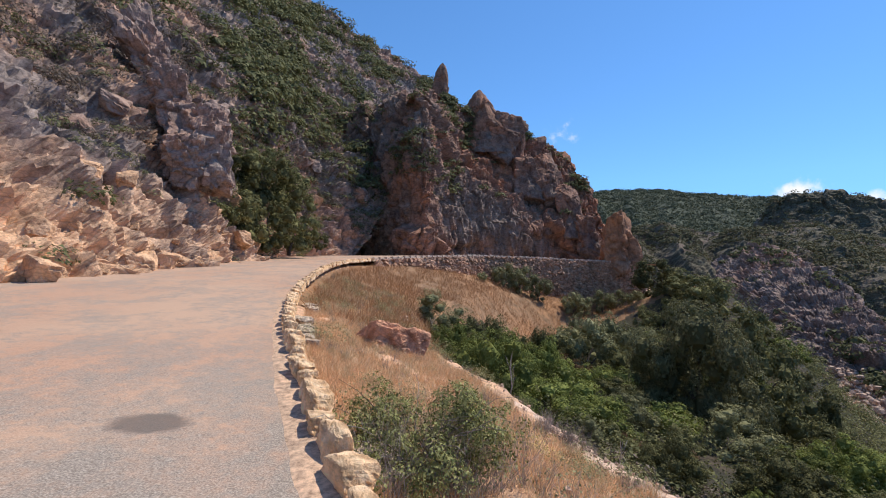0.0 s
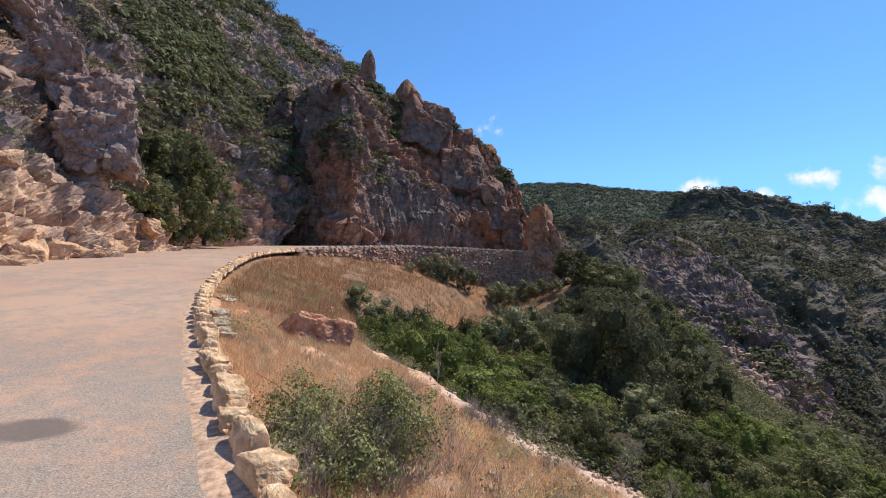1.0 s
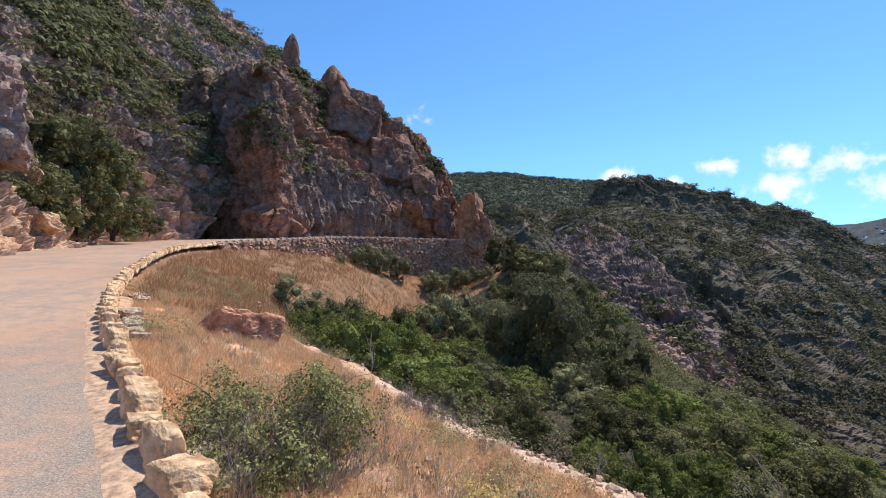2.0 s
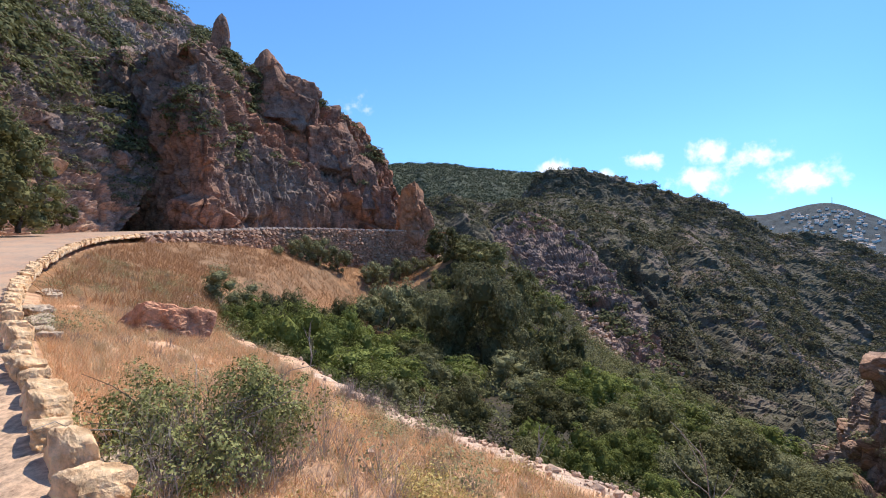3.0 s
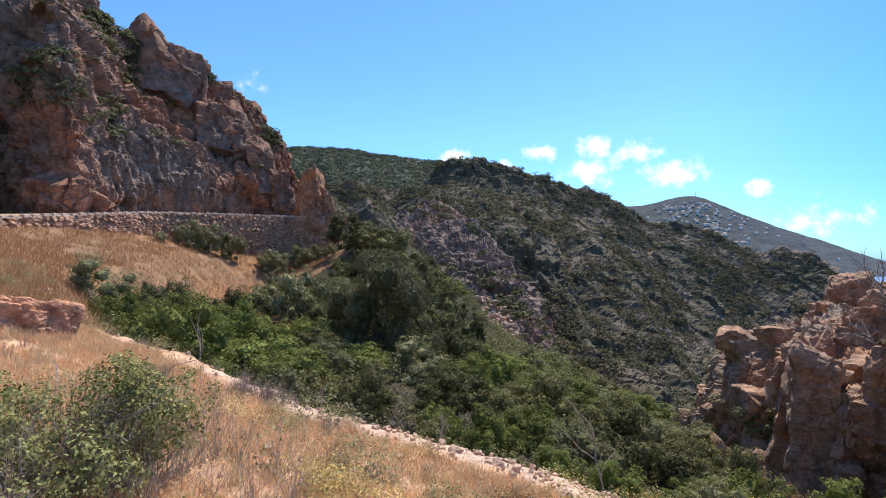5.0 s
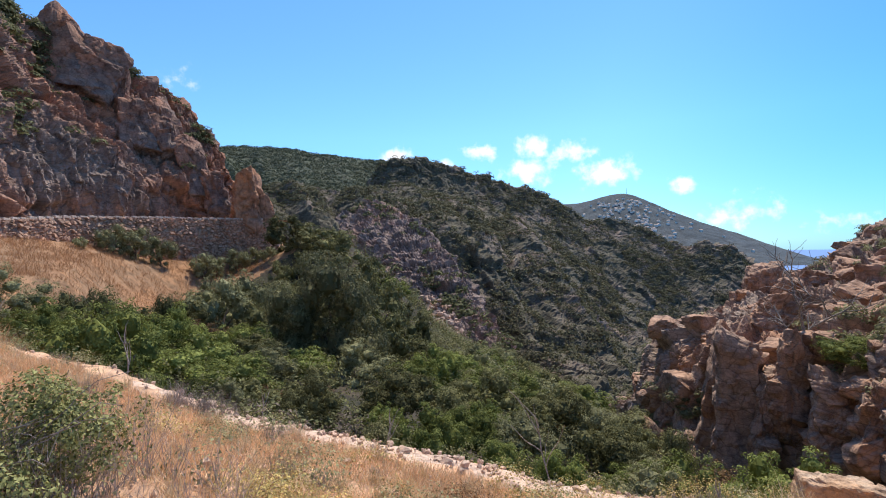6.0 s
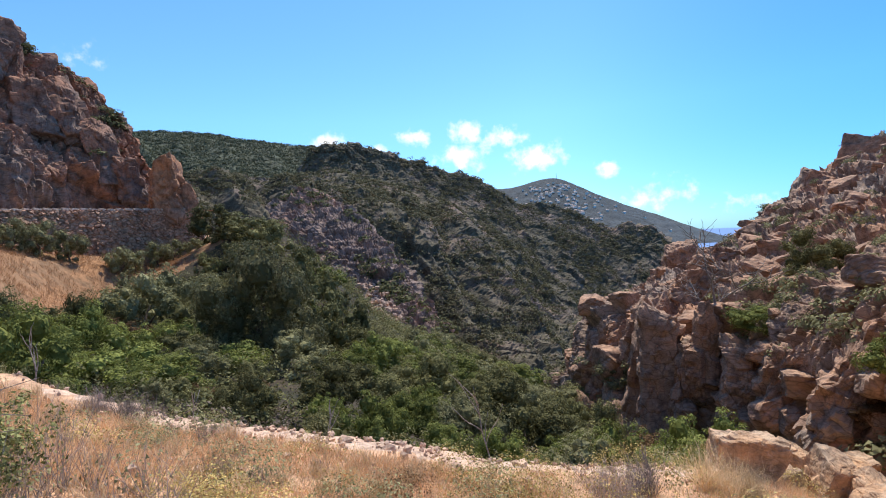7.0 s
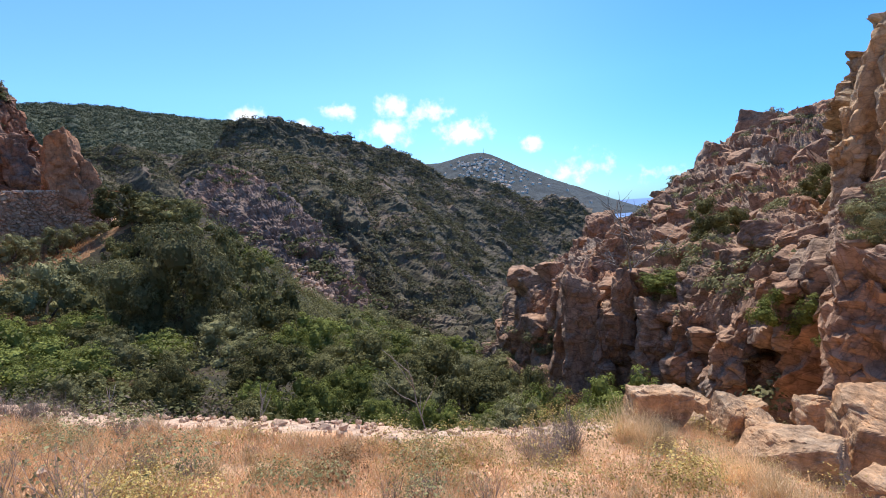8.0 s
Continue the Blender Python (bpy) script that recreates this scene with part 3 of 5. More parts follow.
mount, mount_n = loft("hillside_west",
    [(-7.6, -14, -1.8), (-10.1, -3, -1.0), (-11.1, 7, -0.2), (-11.4, 16, 0.5), (-11.9, 24, 1.1), (-12.6, 32, 1.7), (-13.4, 41, 2.3), (-14.2, 50, 3.4), (-10, 59, 4)],
    [(-79.9, 0.2, 64.1), (-88.8, 24.0, 70.9), (-90.0, 52.2, 77.2), (-79.1, 79.4, 80.0), (-65.9, 98.0, 78.2), (-49.1, 110.7, 75.7), (-35.1, 117.0, 69.2), (-20.4, 116.4, 60.2), (-1.9, 112.2, 48.2)],
    [(-149.9, 0.2, 56.2), (-154.4, 41.6, 59.8), (-147.1, 85.2, 63.5), (-127.2, 127.5, 67.1), (-100.6, 149.4, 67.1), (-73.1, 164.6, 67.1), (-51.8, 172.6, 60.1), (-29.4, 167.6, 50.3), (5.3, 150.1, 28.0)],
    460, 400, 1.05,
    lambda p: rocky(p, 3.4, 0.85, 3, 1.5) + 1.1 * ledges(p, 1.7, 15) + 0.5 * ledges(p, 0.75, 16) + 2.0 * fbm(p / 13, 3, 77) + 4.0 * bump(p, -15.5, 29, 11.5, 4, 4, 3.2) - 5 * bump(p, -14, 50, 8, 9, 7, 11) - 2 * bump(p, -19, 38, 14, 5, 4, 8),
    CLIFF, "steep granite mountainside with scrub above the road", "mountainside", dense=1.5)

crag, crag_n = net("crag_face", [-14, -11, -8.5, -6, -3, 0, 3, 6, 9, 12, 15, 17, 18.3],
    [[1.5, 1.5, 1.5, 1.5, 1.5, 1.7, 1.8, 1.9, 2.0, 2.1, 2.2, 2.2, 2.2],
     [8.0, 8.5, 8.5, 8.5, 8.5, 8.5, 8.4, 8.2, 8.0, 7.5, 6.8, 5.8, 4.0],
     [13.0, 14.0, 15.0, 15.5, 15.0, 14.0, 13.0, 12.2, 11.4, 10.6, 9.2, 7.4, 5.2],
     [16.5, 18.5, 20.0, 21.2, 22.0, 20.8, 18.6, 17.8, 17.2, 16.0, 13.4, 10.4, 7.0]],
    [[68, 72, 72.5, 68.5, 61.8, 64.4, 67, 69.4, 72, 74.2, 76.2, 77.4, 78.4],
     [68.5, 71.6, 71.6, 67.6, 61.3, 65.3, 68, 70.2, 72.8, 75, 77, 78, 79],
     [69.5, 72, 72, 68, 62.6, 68.5, 72.5, 75.5, 78, 79.5, 80, 79.5, 79.5],
     [74, 76, 75, 72, 68.5, 76.5, 82, 85, 87, 87, 85, 82, 80]],
    430, 330, lambda p: rocky(p, 5.0, 1.25, 9, 1.9, 4) + 0.7 * fbm(p / np.array([1.6, 1.6, 9.0]), 3, 19, True) + 1.1 * fbm(p / np.array([7.0, 7.0, 12.0]), 3, 18),
    CRAG, "dark reddish granite crag rising over the road", "crag", nb=24, reach=0.4, drop=16.0)

right, right_n = net("rock_spur", [58, 62, 66, 70, 74, 78, 82, 86, 90, 94, 98, 104],
    [[-36, -34, -33, -32, -32, -31, -29, -28, -28, -27, -25, -24],
     [-29, -26, -25, -24, -23, -22, -20.5, -20, -20.5, -20.5, -18.5, -18],
     [-27, -19, -13, -11.0, -12.0, -11.0, -10.5, -9.5, -8.0, -7.0, -6, -5],
     [-26.5, -17.8, -11.8, -9.4, -7.2, -7.2, -6.8, -6.0, -4.5, -3.5, -1.0, 2],
     [-26.5, -17.8, -11.8, -9.4, -5.8, -4.8, -3.2, -1.4, 0.0, 0.6, 2.5, 5],
     [-27, -18.2, -12.2, -9.8, -5.6, -3.3, 0.2, 3.6, 5.7, 6.1, 7.0, 10]],
    [[34, 31, 27.5, 25, 22.5, 20.5, 18.5, 17, 15.5, 14.4, 13.6, 13],
     [36, 33, 29.5, 27, 25, 23.2, 21.6, 19.6, 17.6, 16.2, 15.2, 14.4],
     [37.0, 34.0, 30.8, 28.4, 26.6, 25.0, 23.6, 21.6, 19.4, 17.8, 16.6, 15.6],
     [40, 37, 35, 34, 35, 34, 32, 30, 28, 26.5, 25, 24],
     [45, 42, 41, 41, 46, 49, 50, 50, 48, 46, 42, 38],
     [50, 47, 46, 46, 52, 60, 69, 75, 78, 78, 70, 60]],
    470, 430, lambda p: np.clip(np.hypot(p[:, 0], p[:, 1]) / 45, 0.45, 0.9) * (rocky(p, 2.6, 1.05, 21, 1.9, 4) + (0.9 - 0.6 * smooth(np.hypot(p[:, 0], p[:, 1]), 34, 50)) * ridges(p, -0.7, 2.4, 27) + 0.5 * fbm(p / np.array([1.4, 1.4, 5.0]), 3, 23, True)),
    SPUR, "rugged granite spur with boulders and scrub", "rock spur", nb=50, reach=0.6, drop=22.0)

tower, tower_n = loft("rock_tower_near",
    [(27.0, -1.4, -1.2), (25.0, -2.0, -1.0), (23.9, -3.1, -1.3), (21.4, -5.1, -1.5), (18.4, -7.9, -1.2)],
    [(30.0, -2.2, 4.0), (28.9, -2.8, 5.8), (28.4, -3.4, 7.4), (27.5, -5.6, 11.2), (24.8, -10.8, 13.6)],
    [(44.9, -3.7, 0.0), (44.8, -5.3, 0.0), (44.5, -6.8, 0.0), (40.9, -10.0, 0.1), (36.1, -17.3, 1.6)],
    130, 200, 1.3, lambda p: rocky(p, 3.2, 1.3, 25, 1.2), TOWER, "tall orange granite tower split by joints", "rock tower")

mid, mid_n = net("hill_middle", [18, 24, 29, 32, 34, 36.5, 40, 44, 48.5, 53, 57, 62, 66.5, 70.8, 75],
    [[-9, -12, -15, -17, -18, -19, -20, -21, -22, -22, -22, -21, -20, -18, -16],
     [-1, -2, -4, -5.5, -6.5, -7.5, -9, -10.5, -12, -13.5, -14.5, -15, -14, -12.5, -11],
     [4.6, 4.6, 3.6, 2.6, 2.2, 2.0, 1.2, -0.5, -2, -4, -5.5, -7, -7.6, -7, -7],
     [5.4, 6.3, 6.2, 6.2, 6.4, 6.6, 6.0, 4.8, 3.4, 2.2, 0.4, -0.6, -2.2, -2.6, -4.4],
     [5.6, 6.7, 6.5, 6.6, 9.2, 10.2, 9.9, 8.6, 7.1, 5.8, 3.2, 2.1, -0.2, -0.3, -3.6]],
    [[100, 100, 100, 102, 104, 106, 106, 104, 100, 100, 104, 120, 150, 190, 220],
     [136, 138, 140, 142, 142, 142, 140, 136, 134, 136, 146, 168, 200, 235, 260],
     [190, 190, 185, 178, 172, 168, 168, 172, 180, 192, 210, 235, 262, 285, 300],
     [235, 235, 235, 238, 232, 228, 228, 230, 236, 246, 262, 286, 305, 318, 325],
     [255, 255, 255, 262, 252, 248, 252, 258, 266, 278, 292, 315, 330, 335, 340]],
    440, 300, lambda p: rocky(p, 11, 1.6, 33, 1.3) + (6.5 * ridges(p, 0.62, 5.5, 36) + 2.6 * ridges(p, 0.62, 2.0, 39)) * (1 - smooth(np.hypot(p[:, 0], p[:, 1]), 195, 250)) + 2.0 * smooth(p[:, 2], 15, 34) * fbm(p / np.array([7.0, 7.0, 22.0]), 3, 35, True),
    HILL, "scrub covered rocky hill across the ravine", "hill", nb=24, reach=0.5, drop=40.0)

rib, rib_n = net("hill_rib", [33.3, 37.1, 41.2, 43.1, 44.7, 46.9, 49.3],
    [[-3, -6, -10, -13, -15, -18, -21], [3.4, 0, -3.0, -6.0, -9.0, -12, -16], [4.9, 2.4, -1.4, -4.4, -7.8, -11.6, -15.2], [5.8, 3.6, -0.1, -3.2, -6.6, -10.9, -14.5]],
    [[148, 128, 105, 95, 86, 78, 72], [160, 138, 114, 103, 92, 82, 74], [164, 142, 118, 106, 95, 85, 76], [172, 150, 125, 112, 100, 89, 79]],
    320, 210, lambda p: rocky(p, 6, 1.5, 37, 1.4) + 1.0 * fbm(p / np.array([2.5, 2.5, 9.0]), 3, 38, True) + 1.5 * fbm(p / 14, 3, 40),
    RIB, "bare brown granite rib on the hill across the ravine", "rock rib", nb=60, reach=0.22, drop=17.0, slant=[-7, -4.3, -1.6, 0])

farh, far_n = net("hill_far", [4, 10, 16, 20, 24, 27.4, 31, 35, 40, 47, 54],
    [[4] * 11, [7.4, 7.4, 7.6, 7.8, 8.0, 7.6, 7.2, 7.0, 6.5, 5, 3], [11.0, 11.0, 11.3, 11.3, 11.5, 10.7, 10.4, 10.1, 9.4, 7.0, 4.5]],
    [[330] * 11, [480] * 11, [640, 640, 640, 640, 640, 640, 650, 660, 660, 660, 660]],
    300, 120, lambda p: 5 * fbm(p / 70, 5, 41) + 8 * ridges(p, 0.5, 4.0, 42) * (1 - smooth(p[:, 2], 95, 125)), FAR, "distant forested hill", "hill", nb=16, reach=0.6, drop=60.0, facets=False)

# the mountain's haze is only in its colour; no air is modelled
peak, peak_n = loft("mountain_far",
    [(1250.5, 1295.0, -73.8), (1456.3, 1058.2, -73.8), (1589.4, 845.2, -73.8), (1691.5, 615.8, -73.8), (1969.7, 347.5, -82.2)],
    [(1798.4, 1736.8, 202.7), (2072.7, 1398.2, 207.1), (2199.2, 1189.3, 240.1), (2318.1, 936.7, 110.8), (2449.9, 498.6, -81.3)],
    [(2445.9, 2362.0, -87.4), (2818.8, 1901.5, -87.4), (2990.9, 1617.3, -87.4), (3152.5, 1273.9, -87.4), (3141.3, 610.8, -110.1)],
    240, 90, 1.0, lambda p: 14 * fbm(p / 220, 5, 51), HAZE_BLUE, "distant mountain with a village, its colour tinted haze blue", "mountain", facets=False)


# ---- loose rocks ----
def boulder_mesh(name, seed, size, mat, sub=20, rough=0.16, boxy=0.5, layers=3, edge=40):
    """A closed block about size (x, y, z), broken along joint planes, its base near z = 0 and partly sunk. boxy: how far its corners are broken off; edge: how sharp they are."""
    g = np.linspace(-1, 1, sub)
    u, w = [c.ravel() for c in np.meshgrid(g, g, indexing="ij")]
    one, cube, faces = np.ones(sub * sub), [], []
    for k, (q, turn) in enumerate([((u, w, one), 1), ((u, w, -one), -1), ((one, u, w), 1), ((-one, u, w), -1), ((w, one, u), 1), ((w, -one, u), -1)]):
        cube.append(np.stack(q, 1))
        f = grid_faces(sub, sub) + k * sub * sub
        faces.append(f[:, ::-1] if turn > 0 else f)
    p = np.round(np.concatenate(cube), 6)
    n = p / np.linalg.norm(p, axis=1, keepdims=True)
    gen = np.random.default_rng(900 + seed)
    # joint planes: the six sides, leaning a little, and breaks across the corners
    sides = np.concatenate([np.eye(3), -np.eye(3)]) + gen.normal(0, 0.13, (6, 3))
    breaks = gen.normal(0, 1, (9, 3))
    planes = np.concatenate([sides, breaks])
    planes /= np.linalg.norm(planes, axis=1, keepdims=True)
    away = np.concatenate([gen.uniform(0.86, 1.0, 6), gen.uniform(1.0, 1.3, 9) - 0.22 * boxy])
    r = (np.clip(n @ planes.T / away, 1e-3, None) ** edge).sum(1) ** (-1 / edge)
    p = n * r[:, None] * np.array(size) * 0.5
    span = max(size)
    q = np.round(p, 5) + seed * 9.7
    p = p + n * (rocky(q, 0.42 * span, 0.38 * rough * span, seed, 0.8, layers) + 0.06 * rough * span * fbm(q / (0.06 * span), 3, seed))[:, None]
    p[:, 2] += size[2] * 0.40
    me = mesh_from(name, p, np.concatenate(faces), mat, False)
    bm = bmesh.new()
    bm.from_mesh(me)
    bmesh.ops.remove_doubles(bm, verts=bm.verts, dist=0.0005 * span)
    bm.to_mesh(me)
    bm.free()
    return me


def ground_z(x, y):
    return float(ground_height(np.array([[x, y]], float))[0])


rng = np.random.default_rng(5)

# kerb stones along the ravine side of the road
stone_meshes = [boulder_mesh("kerb_stone", 60 + k, (1, 1, 1), KERB, 11, 0.13, 0.55, 2) for k in range(8)]
run = np.r_[0, np.cumsum(np.linalg.norm(np.diff(edge_line, axis=0), axis=1))]
at = 19.0
while at < 66:
    long = rng.uniform(0.34, 0.56)
    if at > 52:
        long *= 1.5
    p = np.array([np.interp(at + long / 2, run, edge_line[:, k]) for k in range(3)])
    q = np.array([np.interp(at + long / 2 + 0.3, run, edge_line[:, k]) for k in range(3)])
    d = (q - p) / np.linalg.norm(q - p)
    side = np.array([d[1], -d[0], 0])
    wide, tall = rng.uniform(0.22, 0.29), rng.uniform(0.19, 0.28)
    c = p + side * (0.13 + rng.uniform(-0.02, 0.03))
    ob = new("kerb_stone", stone_meshes[rng.integers(8)])
    ob.matrix_world = pose(c[0], c[1], c[2] - 0.03, rng.uniform(-5, 5), rng.uniform(-5, 5), math.degrees(math.atan2(d[1], d[0])) + rng.uniform(-5, 5)) @ Matrix.Diagonal((long * 1.06, wide, tall * 1.15, 1))
    tagged(ob, "rough hewn orange granite stone set along the road edge", "kerb stone", "stones along the road edge")
    at += long + rng.uniform(0.0, 0.06)

grey_meshes = [boulder_mesh("edge_rock", 80 + k, (0.5, 0.42, 0.22), GREYROCK, 14, 0.12, 0.5) for k in range(3)]
for k in range(11):
    at = ZERO + rng.uniform(3.5, 16)
    p = np.array([np.interp(at, run, edge_line[:, j]) for j in range(3)])
    q = np.array([np.interp(at + 0.3, run, edge_line[:, j]) for j in range(3)])
    d = (q - p) / np.linalg.norm(q - p)
    off = rng.uniform(0.40, 0.62)
    x, y = p[0] + d[1] * off, p[1] - d[0] * off
    ob = new("edge_rock", grey_meshes[k % 3])
    ob.matrix_world = pose(x, y, ground_z(x, y) - 0.02, 0, 0, rng.uniform(0, 360)) @ Matrix.Diagonal((rng.uniform(0.6, 1.05),) * 3 + (1,))
    tagged(ob, "grey lichened rock packed behind the kerb", "rock", "rocks behind the kerb")

# the red rock of the near slope
OUTCROPS = [("red_outcrop", (-1.4, 11.9), (1.7, 1.6, 1.4), 25, "weathered red granite outcrop in dry grass")]
for nm, (x, y), size, turn, label in OUTCROPS:
    ob = new(nm, boulder_mesh(nm, 5, size, RED, 40, 0.12, 1.0, 4, 11))
    ob.matrix_world = pose(x, y, ground_z(x, y) - 0.60 * size[2], -6, 16, turn)
    tagged(ob, label, "rock")

# boulders at the foot of the spur: azimuth, foot, distance, size, turn, lean
for k, (az_, el_, d_, size, turn, lean_, label) in enumerate([
        (77.9, -24.6, 9.3, (1.25, 1.0, 1.0), 10, 6, "pale cracked granite boulder at the foot of the spur"),
        (84.6, -23.4, 10.2, (0.75, 0.9, 1.05), 30, 18, "split tan granite boulder leaning on others"),
        (86.9, -23.4, 10.0, (0.6, 0.9, 0.95), 20, 24, "grey slab of granite leaning on a boulder"),
        (90.6, -26.4, 8.0, (1.5, 1.0, 0.72), -12, -5, "pale flat topped granite boulder in dry grass"),
        (96.8, -24.4, 8.8, (1.6, 1.3, 1.6), 15, 12, "large fractured orange granite boulder"),
        (98.4, -27.0, 7.0, (1.1, 0.8, 0.5), -20, 8, "orange granite boulder in dry grass"),
        (87.3, -20.6, 14.3, (1.25, 1.0, 1.0), 40, 0, "rounded tan granite boulder under the spur"),
        (82.4, -20.8, 13.2, (0.9, 0.8, 0.75), 60, 10, "small granite rock under the spur"),
        (92.4, -20.6, 12.6, (0.75, 0.8, 1.45), 15, 4, "narrow upright granite block under the spur"),
        (89.6, -22.2, 10.8, (0.6, 0.5, 0.45), 35, 10, "small granite rock between boulders"),
        (93.4, -23.4, 9.6, (0.5, 0.5, 0.35), 5, 14, "small pale granite rock in dry grass"),
        (81.6, -24.4, 9.9, (0.55, 0.5, 0.35), 50, -6, "small pale granite rock in dry grass"),
        (101.0, -22.5, 9.6, (1.3, 1.2, 1.3), 65, 0, "orange granite boulder wedged between larger ones"),
        (75.4, -22.4, 14.5, (0.9, 0.7, 0.6), 20, 0, "grey tan granite boulder under the spur")]):
    ob = new("boulder", boulder_mesh("boulder", 5 + k, size, SPUR_NEAR, 34, 0.11, 0.75))
    p = polar(az_, el_, d_)
    ob.matrix_world = pose(p[0], p[1], min(p[2], ground_z(p[0], p[1]) + 0.1) - 0.12 * size[2], 0.4 * lean_, lean_, turn - az_) @ Matrix.Diagonal((0.86, 0.86, 0.9, 1))
    tagged(ob, label, "rock")

# spires behind the crag and the tower beside the road
def pinnacle(name, x, y, z, wide, deep, tall, seed, mat, label, taper=1.2, lean=0.0):
    nu, nv = 70, 90
    a = np.linspace(0, 2 * np.pi, nu)
    v = np.linspace(0, 1, nv)[:, None]
    r = (1 - v**taper) ** 0.85 * (1 + 0.18 * np.cos(3 * a + seed))[None]
    g = np.stack([r * np.cos(a) * wide / 2 + lean * v, r * np.sin(a) * deep / 2, v * tall + 0 * r], 2)
    f = g.reshape(-1, 3)
    n = np.c_[np.tile(np.cos(a), nv), np.tile(np.sin(a), nv), np.full(nu * nv, 0.2)]
    d = rocky(f + seed * 13.0, wide * 0.5, wide * 0.075, seed, 2.6, 3)
    d = (d.reshape(nv, nu) * (1 - v**6))
    d[:, -1] = d[:, 0]
    f = f + n * d.reshape(-1, 1)
    ob = new(name, mesh_from(name, f, grid_faces(nv, nu), mat, False))
    ob.matrix_world = pose(x, y, z)
    return tagged(ob, label, "rock spire")


def crag_rock(name, az, foot, head, d, wide, deep, lean_, back_, seed, mat, label, boxy=0.2):
    p = polar(az, foot, d)
    tall = d * (math.tan(radians(head)) - math.tan(radians(foot)))
    ob = new(name, boulder_mesh(name, seed, (wide, deep, tall * 1.12), mat, 30, 0.26 if mat == CLIFF_HIGH else 0.14, boxy))
    ob.matrix_world = Matrix.Translation(p) @ pose(0, 0, 0, 0, 0, -az) @ pose(0, 0, 0, -back_, lean_, 0)
    return tagged(ob, label, "rock")


pinnacle("rock_spire", *polar(-1.5, 20.6, 90), 2.9, 2.6, 8.2, 2, CRAG, "slender dark red rock spire on the ridge", 3.4, 0.3)
pinnacle("rock_spire", *polar(3.9, 15.0, 80), 11.0, 8, 11.6, 4, CRAG, "broad pointed rock spire on the ridge", 1.5, -0.9)
crag_rock("rock_shoulder", 5.4, 14.6, 20.4, 79, 6.0, 6, 18, 4, 301, CRAG, "sloping shoulder of the broad rock spire")
crag_rock("rock_shoulder", 7.3, 13.5, 18.2, 80, 2.8, 4, 10, 4, 302, CRAG, "small block beside the broad rock spire")
crag_rock("rounded_crag_rock", 9.6, 13.0, 17.2, 86, 3.9, 4, 6, 4, 303, CRAG, "blunt rock knob on the ridge")
crag_rock("rounded_crag_rock", 10.2, 10.0, 15.2, 78, 4.6, 6, -20, 14, 304, CRAG, "rounded rock buttress on the upper crag", 0.5)
crag_rock("rounded_crag_rock", 12.8, 9.0, 15.8, 79, 4.6, 6, -20, 10, 305, CRAG, "tall rounded rock buttress on the upper crag", 0.5)
crag_rock("rounded_crag_rock", 15.1, 6.5, 12.8, 78, 4.0, 6, -16, 10, 306, CRAG, "reddish rock buttress at the end of the crag", 0.5)
crag_rock("rounded_crag_rock", 16.8, 4.0, 9.3, 77.5, 3.0, 5, -14, 8, 307, CRAG, "low reddish rock buttress at the end of the crag", 0.5)
crag_rock("rock_tower", 19.6, 2.4, 8.4, 71.5, 3.6, 5.4, -2, 2, 308, TOWER_RED, "orange red rock tower beside the road bend", 0.1)
crag_rock("rock_tower", 21.2, 2.6, 6.9, 72.5, 3.2, 5, -20, 4, 309, TOWER_RED, "lower sloping flank of the orange rock tower", 0.1)
for k, (az_, lo_, hi_, d_, w_, t_) in enumerate([(-26.6, 9.6, 17.6, 30, 2.6, 8), (-28.6, 13.0, 20.6, 32, 2.2, 24), (-30.8, 17.0, 24.2, 35, 2.2, 26), (-28.4, 10, 14.5, 29.5, 2.0, 10)]):
    crag_rock("rock_buttress", az_, lo_, hi_, d_, w_, 3.2, -t_, 6, 320 + k, CLIFF_HIGH, "overhanging red granite buttress on the cliff")

# ---- retaining wall under the far road ----
sel = (run > 66) & (run < 112)
wl_line = edge_line[sel]
wl_line = spline(wl_line[::6], 620)
tang = np.gradient(wl_line[:, :2], axis=0)
tang /= np.linalg.norm(tang, axis=1, keepdims=True)
out = np.c_[tang[:, 1], -tang[:, 0]]
nv = 90
v = np.linspace(0, 1, nv)[:, None]
depth = 6.6
gw = np.zeros((nv, 620, 3))
gw[..., :2] = wl_line[None, :, :2] + out[None] * (0.12 + 0.5 * v[..., None])
gw[..., 2] = wl_line[None, :, 2] - v * depth + 0.1
f1, f2, who, lean = cells(gw.reshape(-1, 3) / np.array([0.55, 0.55, 0.38]), 71)
dd = (0.14 + 0.22 * who + 0.16 * lean) * np.clip((f2 - f1) * 6, 0, 1)
gw[..., :2] += out[None] * dd.reshape(nv, 620)[..., None]
tagged(new("wall_retaining", mesh_from("wall_retaining", gw.reshape(-1, 3), grid_faces(nv, 620), WALL, False)), "rubble stone retaining wall under the road", "retaining wall", kind="structure")


# ---- plants ----
def part(name, me, parent, label=""):
    ob = new(name, me)
    ob.parent = parent
    if label:
        ob["label"] = label
    return ob


